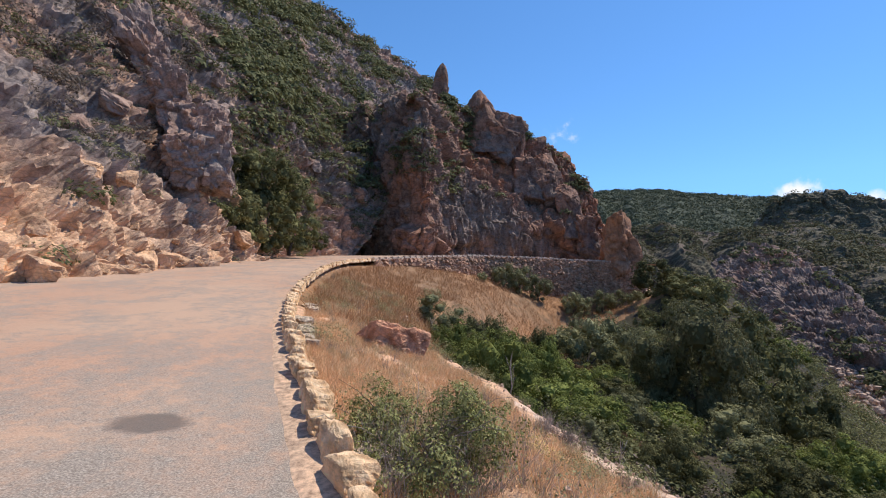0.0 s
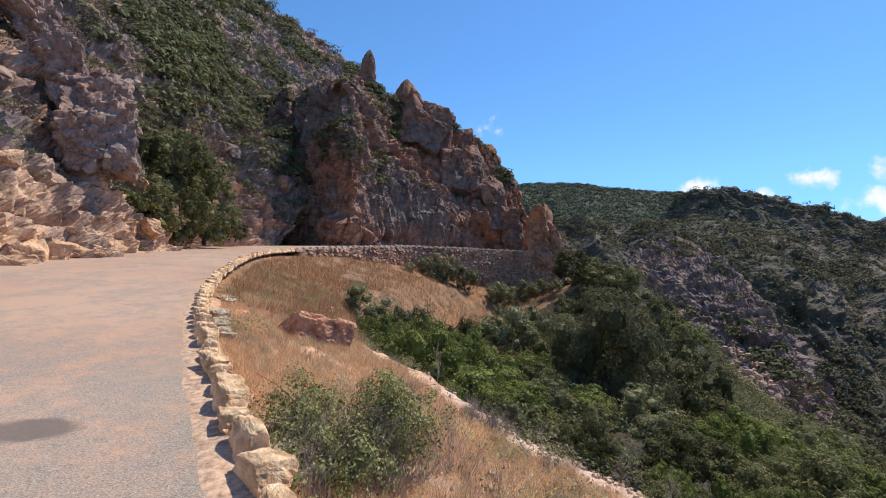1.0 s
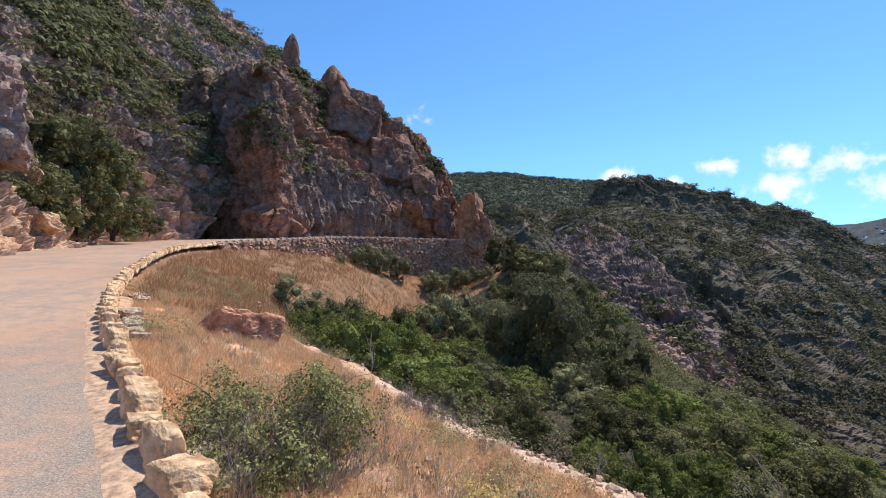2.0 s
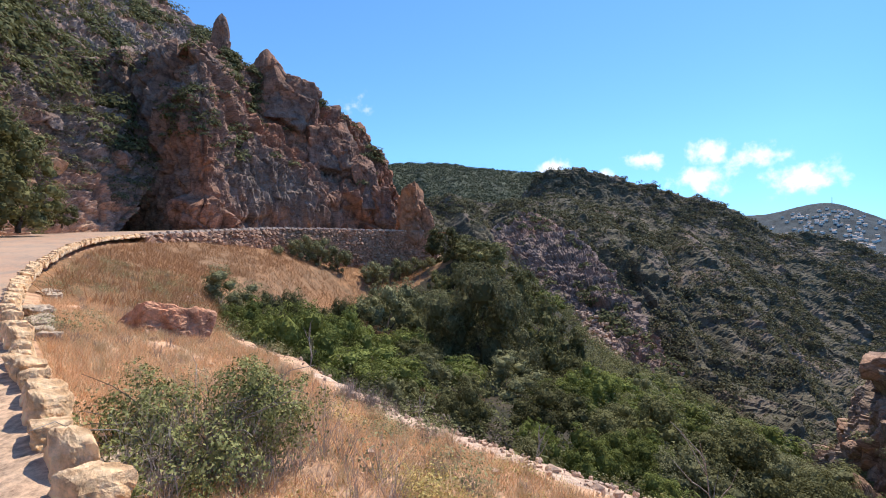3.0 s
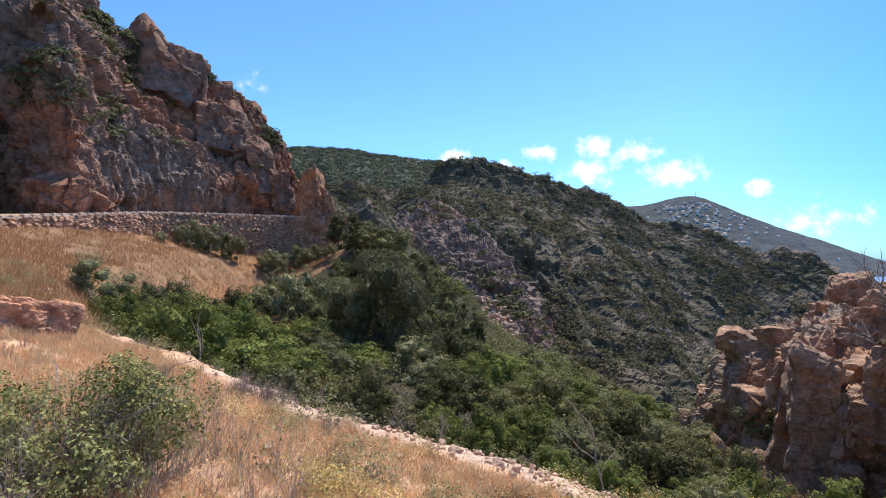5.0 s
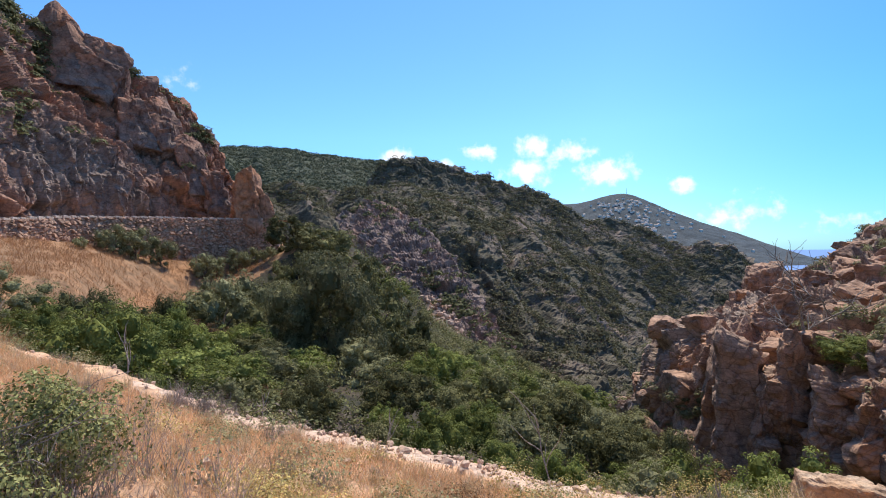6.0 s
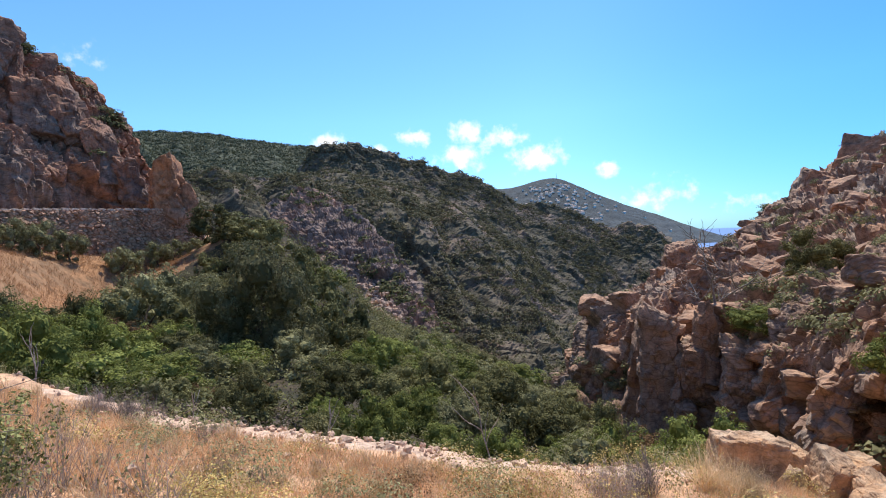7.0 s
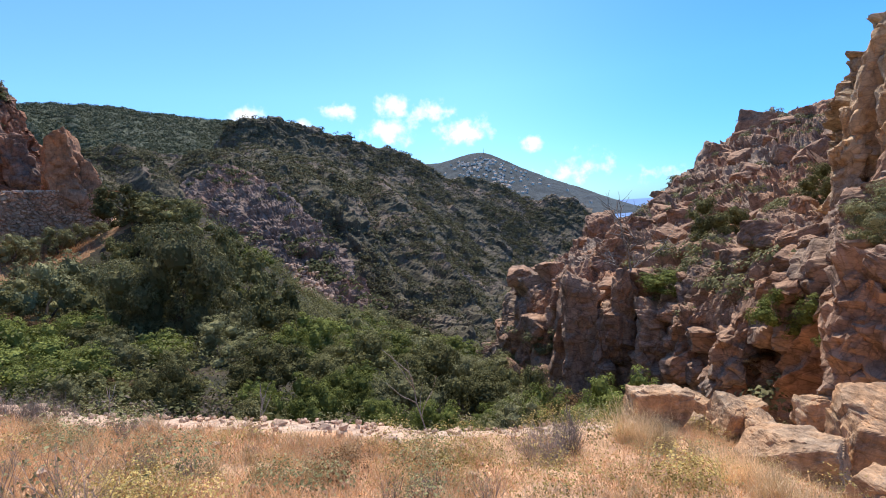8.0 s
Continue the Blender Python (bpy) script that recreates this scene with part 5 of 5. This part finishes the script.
def dense_at(p, scale, cut, seed):
    return np.clip(fbm(p / scale, 3, seed) - cut, 0, 0.25) / 0.25 + 0.02


idx = scatter(mount, 5400, lambda p: dense_at(p, 9, -0.1, 81) * smooth(p[:, 2], 9, 20) + 0.02, rng)
spots_ = mount.reshape(-1, 3)[idx]
far_off = np.linalg.norm(spots_, axis=1) > 52
thicket("scrub", spots_[far_off], 1.4, 62, 0.24, SCRUB, "dark green maquis scrub on the upper mountainside", "scrub", 1)
thicket("scrub", spots_[~far_off], 0.85, 150, 0.15, SCRUB, "dark green maquis scrub above the cliff", "scrub", 10)
idx = scatter(mount, 3200, lambda p: dense_at(p, 6, -0.05, 88) * smooth(p[:, 2], 5, 11) * (1 - smooth(np.hypot(p[:, 0], p[:, 1]), 60, 80)), rng)
spots_ = mount.reshape(-1, 3)
ma, me_ = bearing(spots_)
by_crag = spots_[(ma > -26) & (ma < -6) & (me_ > 6) & (me_ < 24)]
thicket("scrub", by_crag[rng.integers(0, len(by_crag), 620)], 0.8, 110, 0.16, SCRUB, "dark green scrub in the gully beside the crag", "scrub", 14)
thicket("dry_scrub", mount.reshape(-1, 3)[idx], 0.7, 90, 0.15, DRYSCRUB, "grey brown dry brush on the cliff slope", "scrub", 12)
idx = scatter(mount, 420, lambda p: dense_at(p, 5, 0.05, 82) * (1 - smooth(p[:, 2], 9, 20)) * smooth(p[:, 2], 2.5, 5), rng)
thicket("scrub", mount.reshape(-1, 3)[idx], 0.45, 160, 0.15, OLIVE, "small dry bushes on the cliff ledges", "scrub", 2)
idx = scatter(crag, 650, lambda p: dense_at(p, 10, 0.08, 83) * smooth(p[:, 2], 12, 30), rng)
thicket("scrub", crag.reshape(-1, 3)[idx], 0.8, 70, 0.28, SCRUB, "sparse scrub on the crag", "scrub", 3)
idx = scatter(right, 1000, lambda p: dense_at(p, 5, 0.08, 84), rng)
thicket("scrub", right.reshape(-1, 3)[idx], 0.5, 120, 0.2, OLIVE, "low grey green scrub among the spur rocks", "scrub", 4)
idx = scatter(mid, 14000, lambda p: (dense_at(p, 16, -0.12, 85) + 0.05) * (1 - 0.75 * smooth(p[:, 2], 22, 38) * (fbm(p / 30, 2, 90) > -0.15)), rng)
thicket("scrub", mid.reshape(-1, 3)[idx], 1.3, 22, 0.36, FARLEAF, "dense dark scrub on the hill across the ravine", "scrub", 5)
idx = scatter(rib, 260, lambda p: dense_at(p, 12, 0.05, 87), rng)
thicket("scrub", rib.reshape(-1, 3)[idx], 1.3, 30, 0.4, SCRUB, "dark scrub on the rocky rib", "scrub", 9)
idx = scatter(farh, 15000, lambda p: dense_at(p, 60, -0.6, 86), rng)
thicket("scrub", farh.reshape(-1, 3)[idx], 2.2, 9, 0.6, FORESTLEAF, "forest on the distant hill", "forest", 6)


# undergrowth between the ravine trees
gen_ = np.random.default_rng(57)
fill = gen_.uniform(0, 1, (7600, 2)) * np.array([92, 76]) + np.array([-3, 4])
d_, z_, at_, side_ = near_line(fill, coarse_edge)
a_, s_ = at_ - ZERO, d_ * side_
keep = (s_ > np.interp(a_, [-3, 2, 7, 12, 16, 24, 30, 60, 80, 90], [22, 8.9, 7.6, 6.8, 6.6, 8.0, 9.5, 13, 12, 8])) & (fill[:, 1] > np.interp(fill[:, 0], [-4, 9, 15, 24, 40, 96], [0, 4, 6, 10, 11, 6]))
fill = fill[keep]
fill = np.c_[fill, ground_height(fill)]
fill = fill[np.hypot(fill[:, 0], fill[:, 1]) > 17]
open_ = polar(gen_.uniform(37, 46, 420), np.zeros(420), gen_.uniform(40, 95, 420))
open_[:, 2] = ground_height(open_[:, :2])
thicket("undergrowth", open_, 1.2, 70, 0.1, PLANT, "dark green scrub below the rocky rib", "undergrowth", 37, 1.0)
thicket("undergrowth", fill[::3], 1.0, 110, 0.085, PLANT, "dark green undergrowth filling the ravine floor", "undergrowth", 35, 1.0)
thicket("undergrowth", fill[1::3], 0.9, 110, 0.085, SCRUB, "olive green undergrowth filling the ravine floor", "undergrowth", 36, 1.0)

# low shrubs on the steep bank below the crest
at = rng.uniform(ZERO - 3, ZERO + 30, 900)
p = np.stack([np.interp(at, run, edge_line[:, k]) for k in range(2)], 1)
d = np.stack([np.interp(at + 0.3, run, edge_line[:, k]) for k in range(2)], 1) - p
d /= np.linalg.norm(d, axis=1, keepdims=True)
off = np.interp(at - ZERO, [-3, -1.2, 0, 2, 7, 12, 16, 30], [18, 13, 8.6, 7.4, 6.0, 5.4, 5.2, 6.4]) + rng.uniform(0, 1, len(at)) ** 1.2 * 7
xy = np.c_[p[:, 0] + d[:, 1] * off, p[:, 1] - d[:, 0] * off]
low_ = np.c_[xy, ground_height(xy)]
thicket("low_shrubs", low_[::2], 0.6, 150, 0.10, PLANT, "dull green low shrubs on the steep bank below the crest", "shrubs", 31)
thicket("low_shrubs", low_[1::2], 0.6, 130, 0.13, SCRUB, "dark green low shrubs on the steep bank below the crest", "shrubs", 32)
thicket("low_shrubs", low_[::6] + np.array([0.3, 0.2, 0.1]), 0.5, 120, 0.13, DRYSCRUB, "dry grey shrubs on the steep bank below the crest", "shrubs", 33)


# ---- dry grass and weeds on the near slope ----
def slope_points(count, rng, far=30.0, lo=0.45, hi=1.0):
    """Random places between the road edge and a little past the crest of the bank."""
    at = rng.uniform(ZERO - 10, ZERO + far, count)
    p = np.stack([np.interp(at, run, edge_line[:, k]) for k in range(2)], 1)
    q = np.stack([np.interp(at + 0.2, run, edge_line[:, k]) for k in range(2)], 1)
    d = (q - p) / np.linalg.norm(q - p, axis=1, keepdims=True)
    crest = np.interp(at - ZERO, [-10, -5, -2.5, -1.2, 0, 2, 7, 12, 16, 30], [24, 20, 15, 12, 7.6, 6.7, 5.4, 4.8, 4.6, 5.6])
    s = lo + rng.uniform(0, 1, count) * (crest * hi - lo)
    return np.c_[p[:, 0] + d[:, 1] * s, p[:, 1] - d[:, 0] * s], s, at - ZERO


def blades(name, xy, high, wide, mat, label, seed, lean=1.4):
    rng = np.random.default_rng(seed)
    n = len(xy)
    z = ground_height(xy)
    base = np.c_[xy, z - 0.02]
    h = high * rng.uniform(0.4, 1.3, n)
    a = rng.uniform(0, 2 * np.pi, n)
    tip = base + np.c_[np.cos(a) * h * lean * rng.uniform(0, 1, n), np.sin(a) * h * lean * rng.uniform(0, 1, n), h]
    b = rng.uniform(0, 2 * np.pi, n)
    w = np.c_[np.cos(b), np.sin(b), np.zeros(n)] * (wide * rng.uniform(0.6, 1.4, n))[:, None]
    v = np.stack([base - w, base + w, tip], 1).reshape(-1, 3)
    return tagged(new(name, mesh_from(name, v, np.arange(len(v)).reshape(-1, 3), mat, False)), label, "grass", kind="stuff")


def tufted(count, rng, cut, seed, scale=0.9, **kw):
    xy, s, a = slope_points(count, rng, **kw)
    keep = fbm(np.c_[xy, np.zeros(len(xy))] / scale, 3, seed) > cut
    return xy[keep]


blades("dry_grass", tufted(190000, rng, -0.2, 91, hi=0.80), 0.13, 0.0045, STRAW, "straw coloured dry grass on the bank", 11)
blades("dry_grass", tufted(250000, rng, -0.16, 92, hi=0.80), 0.13, 0.0045, RUSSET, "russet dry grass on the bank", 12)
at = rng.uniform(ZERO + 15, ZERO + 84, 42000)
p = np.stack([np.interp(at, run, edge_line[:, k]) for k in range(2)], 1)
d = np.stack([np.interp(at + 0.3, run, edge_line[:, k]) for k in range(2)], 1) - p
d /= np.linalg.norm(d, axis=1, keepdims=True)
off = rng.uniform(0.6, 1, len(at)) ** 1.0 * rng.uniform(0, 1, len(at)) * np.interp(at - ZERO, [15, 24, 30, 60, 84], [5, 6.5, 9, 12.5, 11]) + 0.5
xy = np.c_[p[:, 0] + d[:, 1] * off, p[:, 1] - d[:, 0] * off]
xy = xy[fbm(np.c_[xy, 0 * xy[:, 0]] / 2.0, 3, 95) > -0.15]
blades("dry_grass", xy, 0.4, 0.014, STRAW_FAR, "orange straw grass on the slope under the road", 13)
xy = tufted(700, rng, 0.02, 93, 2.0, far=4.5)
thicket("weeds", np.c_[xy, ground_height(xy)], 0.26, 220, 0.06, WEED, "straw yellow weeds in dry grass", "weeds", 7, 1.0)
xy = tufted(1000, rng, 0.05, 94, 2.0)
thicket("weeds", np.c_[xy, ground_height(xy)], 0.30, 200, 0.07, OLIVE, "grey green low shrubs in dry grass", "weeds", 8, 0.8)

def sprays(name, places, tall, each, wide, mat, label, category, seed):
    """Dry shrubs of thin stalks that fan out from the ground."""
    rng = np.random.default_rng(seed)
    k = np.repeat(np.arange(len(places)), each)
    h = (tall * rng.uniform(0.5, 1.4, len(places)))[k] * rng.uniform(0.5, 1.0, len(k))
    a, out = rng.uniform(0, 2 * np.pi, len(k)), rng.uniform(0, 0.9, len(k))
    base = places[k] + rng.normal(0, 0.04, (len(k), 3)) * np.array([1, 1, 0])
    tip = base + np.c_[np.cos(a) * out, np.sin(a) * out, np.sqrt(1 - 0.6 * out**2)] * h[:, None]
    b = rng.uniform(0, 2 * np.pi, len(k))
    w = np.c_[np.cos(b), np.sin(b), np.zeros(len(k))] * wide
    # every stalk carries two short side twigs
    m1, m2 = base + (tip - base) * 0.45, base + (tip - base) * 0.7
    t1, t2 = m1 + rng.normal(0, 0.13, (len(k), 3)) * h[:, None] + np.c_[0 * h, 0 * h, 0.2 * h], m2 + rng.normal(0, 0.12, (len(k), 3)) * h[:, None] + np.c_[0 * h, 0 * h, 0.18 * h]
    v = np.stack([base - w, base + w, tip, m1 - w * 0.7, m1 + w * 0.7, t1, m2 - w * 0.7, m2 + w * 0.7, t2], 1).reshape(-1, 3)
    return tagged(new(name, mesh_from(name, v, np.arange(len(v)).reshape(-1, 3), mat, False)), label, category, kind="stuff")


xy = tufted(600, rng, 0.08, 96, 1.8)
sprays("dry_shrubs", np.c_[xy, ground_height(xy)], 0.26, 46, 0.0026, TWIG, "grey leafless dry shrubs on the bank", "shrubs", 21)
xy = tufted(900, rng, 0.0, 97, 1.5, hi=0.82)
sprays("dry_shrubs", np.c_[xy, ground_height(xy)], 0.2, 36, 0.0026, RUSSET, "russet dry stalks on the bank", "shrubs", 22)

xy = tufted(600, rng, 0.02, 98, 1.2, hi=0.8)
sprays("dry_tufts", np.c_[xy, ground_height(xy)], 0.24, 70, 0.0034, STRAW, "pale straw grass tufts on the bank", "grass", 24)
g_ = np.random.default_rng(41)
xy = np.c_[g_.normal(0.35, 0.55, 44), g_.normal(4.9, 0.75, 44)]
sprays("dry_shrubs", np.c_[xy, ground_height(xy)], 0.75, 26, 0.0032, TWIG, "tall grey dry stalks round the bramble bush", "shrubs", 23)

# single shrubs among the grass, each a mound of leaves or a fan of stalks: azimuth and height as seen from the bend
def ground_hit(az, el):
    d = np.linspace(2.0, 30, 1400)
    p = polar(np.full(len(d), az), np.full(len(d), el), d)
    k = int(np.argmax(ground_height(p[:, :2]) > p[:, 2]))
    return p[k]


def mound(name, az, el, wide, leaves, mat, label, seed, squash=0.75):
    p = ground_hit(az, el)
    gen = np.random.default_rng(seed)
    n = 7
    spots_ = p + np.c_[gen.normal(0, 0.42 * wide, n), gen.normal(0, 0.42 * wide, n), np.zeros(n)]
    spots_[:, 2] = ground_height(spots_[:, :2])
    ob = thicket(name, spots_, 0.5 * wide, leaves // n, 0.075, mat, label, "shrub", seed, squash)
    ob["kind"] = ""
    return ob


for k, (az_, el_, wide_, mat_, label_) in enumerate([
        (41.2, -27.0, 0.45, BROWN, "low brown cushion shrub in dry grass"), (36.0, -28.2, 0.5, OLIVE, "low olive green shrub in dry grass"), (55.2, -28.0, 0.5, WEED, "yellow green shrub in dry grass"),
        (20.5, -25.2, 0.4, WEED, "yellow flowering weed in dry grass"), (81.6, -29.4, 0.55, WEED, "yellow flowering weed beside the boulders"), (78.2, -30.5, 0.5, WEED, "yellow flowering weed beside the boulders"),
        (16.8, -19.0, 0.5, OLIVE, "grey green shrub near the crest"), (8.0, -17.0, 0.55, WEED, "yellow green shrub on the bank"), (23.6, -27.0, 0.45, WEED, "yellow flowering weed in dry grass"), (1.5, -20.5, 0.6, OLIVE, "grey green shrub on the bank")]):
    mound("low_shrub", az_, el_, wide_, 1500, mat_, label_, 500 + k)
for k, (az_, el_, tall_, mat_, label_) in enumerate([
        (68.6, -27.8, 0.55, TWIG, "grey leafless shrub of fine twigs"), (66.0, -28.6, 0.45, TWIG, "grey leafless shrub of fine twigs"), (75.8, -26.6, 0.5, STRAW, "golden clump of dry grass"), (78.6, -26.8, 0.45, STRAW, "golden clump of dry grass"),
        (85.6, -29.0, 0.42, STRAW, "golden clump of dry grass"), (89.5, -30.5, 0.42, STRAW, "golden clump of dry grass"), (12.6, -15.2, 0.34, TWIG, "grey leafless shrub of fine twigs"), (15.0, -16.4, 0.34, TWIG, "grey leafless shrub of fine twigs")]):
    p = ground_hit(az_, el_)
    gen_ = np.random.default_rng(540 + k)
    spots_ = p + np.c_[gen_.normal(0, 0.13, 9), gen_.normal(0, 0.13, 9), np.zeros(9)]
    spots_[:, 2] = ground_height(spots_[:, :2])
    ob = sprays("dry_shrub" if mat_ == TWIG else "grass_clump", spots_, tall_, 40 if mat_ == TWIG else 90, 0.003, mat_, label_, "shrub" if mat_ == TWIG else "grass", 560 + k)
    ob["kind"] = ""

# the bramble bush behind the kerb
bush = tagged(new("bramble_bush"), "green bramble bush growing behind the kerb stones", "bush")
bush.matrix_world = pose(-0.15, 4.9, ground_z(-0.15, 4.9) - 0.05)
v, f = crown(31, 22000, 90, 1.0, 0.75, 0.05, 0.025, (0.10, 0.26), False)
part("leaves", mesh_from("leaves", v * np.array([1.05, 1.25, 1.1]), f, BRAMBLE, False), bush, "small pale green leaves")
for k in range(34):
    g = np.random.default_rng(k)
    a = g.uniform(0, 6.28)
    reach, up = g.uniform(0.4, 1.0), g.uniform(0.75, 1.2)
    pts = [(reach * math.cos(a) * t + g.normal(0, 0.03), reach * math.sin(a) * t + g.normal(0, 0.03), up * t - 0.38 * t * t + g.normal(0, 0.02)) for t in np.linspace(0, 1.3, 8)]
    part("stem", mesh_from("stem", *tube(pts, 0.007, 0.002, 5), BARK if k % 3 == 0 else DEADWOOD), bush, "long arching dry stem" if k == 0 else "")

# saplings and a bleached dead tree
for k, (x, y, h) in enumerate([(5.6, 4.6, 1.9), (1.6, 10.6, 1.2), (3.1, 8.2, 0.9), (4.3, 6.6, 1.0), (6.2, 2.6, 0.8)]):
    ob = new("dead_sapling")
    for i, (v, f) in enumerate(limbs(50 + k, h, 0.016, 6, 0.28, 1, 4, True)):
        part("branch" if i else "stem", mesh_from("branch" if i else "stem", v, f, DEADWOOD), ob)
    ob.matrix_world = pose(x, y, ground_z(x, y))
    tagged(ob, "thin leafless grey sapling on the bank crest", "sapling", "dead saplings")
p = top_of(right, 76.8, -11)
ob = new("dead_tree", mesh_from("dead_tree", *limbs(60, 5.2, 0.10, 5, 0.65, 3, 5), DEADWOOD))
ob.matrix_world = pose(p[0], p[1], p[2] - 0.2)
tagged(ob, "bleached leafless tree on the spur rocks", "dead tree")

# pale rubble along the crest of the bank
bm = bmesh.new()
bmesh.ops.create_icosphere(bm, subdivisions=1, radius=1.0)
unit, uf = np.array([v.co for v in bm.verts]), np.array([[v.index for v in f.verts] for f in bm.faces])
bm.free()
xy, s, a = slope_points(13000, rng, 26, 2.0, 1.03)
crest = np.interp(a, [-10, -5, -2.5, -1.2, 0, 2, 7, 12, 16, 30], [24, 20, 15, 12, 7.6, 6.7, 5.4, 4.8, 4.6, 5.6])
keep = rng.uniform(0, 1, len(xy)) < np.where((a > -3) & (a < 8), np.exp(-((crest - s) / 0.9) ** 2) + 0.06, 0.10)
xy = xy[keep]
c = np.c_[xy, ground_height(xy) + 0.02]
r = rng.uniform(0.012, 0.05, len(c)) * np.where(rng.uniform(0, 1, len(c)) < 0.04, 2.4, 1)
v = unit[None] * r[:, None, None] * rng.uniform(0.6, 1.3, (len(c), 12, 1)) * rng.uniform(0.6, 1.2, (len(c), 1, 3)) + c[:, None]
f = (uf[None] + 12 * np.arange(len(c))[:, None, None]).reshape(-1, 3)
tagged(new("rubble", mesh_from("rubble", v.reshape(-1, 3), f, PALE, False)), "pale granite rubble along the crest of the bank", "rubble", kind="stuff")

# pink scree below the rib
sa, se = bearing(rib.reshape(-1, 3))
patch_ = rib.reshape(-1, 3)[(np.abs(sa - 40.6 + 0.5 * (se + 8)) < 1.2) & (se > -11.4) & (se < -5.6)]
c = patch_[rng.integers(0, len(patch_), 600)] + rng.normal(0, 0.3, (600, 3))
r = rng.uniform(0.15, 0.55, len(c))
v = unit[None] * r[:, None, None] * rng.uniform(0.6, 1.3, (len(c), 12, 1)) + c[:, None]
f = (uf[None] + 12 * np.arange(len(c))[:, None, None]).reshape(-1, 3)
tagged(new("scree", mesh_from("scree", v.reshape(-1, 3), f, PALE, False)), "pink scree of broken rock below the rib", "scree", kind="stuff")

# ---- village on the far mountain ----
house = tagged(new("house"), "tiny white house on the far mountain", "house", "houses of the village")
box = np.array([(x, y, z) for z in (-4, 4) for y in (-4.0, 4.0) for x in (-6, 6)], float)
part("wall", mesh_from("wall", box, [[0, 2, 3, 1], [4, 5, 7, 6], [0, 1, 5, 4], [2, 6, 7, 3], [0, 4, 6, 2], [1, 3, 7, 5]], PLASTER, False), house)
roof = np.array([(-6.4, -4.5, 4), (6.4, -4.5, 4), (6.4, 4.5, 4), (-6.4, 4.5, 4), (-6.4, 0, 6.2), (6.4, 0, 6.2)], float)
part("roof", mesh_from("roof", roof, [[0, 1, 5, 4], [2, 3, 4, 5], [0, 3, 2, 1]], TILES, False), house)
rows_, cols_ = peak.shape[:2]
for k in range(170):
    i, j = int(rng.uniform(0.35, 0.9) * rows_), int(rng.normal(0.5, 0.13) * cols_)
    p = peak[i, j]
    m = pose(p[0], p[1], p[2] + 2.5, 0, 0, rng.uniform(0, 180))
    if k:
        copy_thing(house, m)
    else:
        house.matrix_world = m
p = peak[-1, int(0.5 * cols_)]
mast = new("radio_mast", mesh_from("radio_mast", *tube([(0, 0, -5), (0, 0, 12), (0, 0, 26)], 1.5, 0.6, 6), PLASTER))
mast.matrix_world = pose(*p)
tagged(mast, "thin radio mast on the far mountain top", "mast")

# ---- coping stones of the retaining wall ----
wall_ob = bpy.data.objects["wall_retaining"]
cop = boulder_mesh("coping_stone", 90, (1, 1, 1), COPING, 6, 0.05, 0.45)
span_ = np.r_[0, np.cumsum(np.linalg.norm(np.diff(wl_line, axis=0), axis=1))]
at = 0.5
while at < span_[-1] - 1:
    p = [float(np.interp(at, span_, wl_line[:, k])) for k in range(3)]
    q = [float(np.interp(at + 0.4, span_, wl_line[:, k])) for k in range(3)]
    ob = new("coping_stone", cop)
    ob.parent = wall_ob
    ob.matrix_world = pose(p[0], p[1], p[2] - 0.02, 0, 0, math.degrees(math.atan2(q[1] - p[1], q[0] - p[0])) + rng.uniform(-3, 3)) @ Matrix.Diagonal((rng.uniform(0.85, 1.0), 0.5, rng.uniform(0.26, 0.36), 1))
    at += 1.0
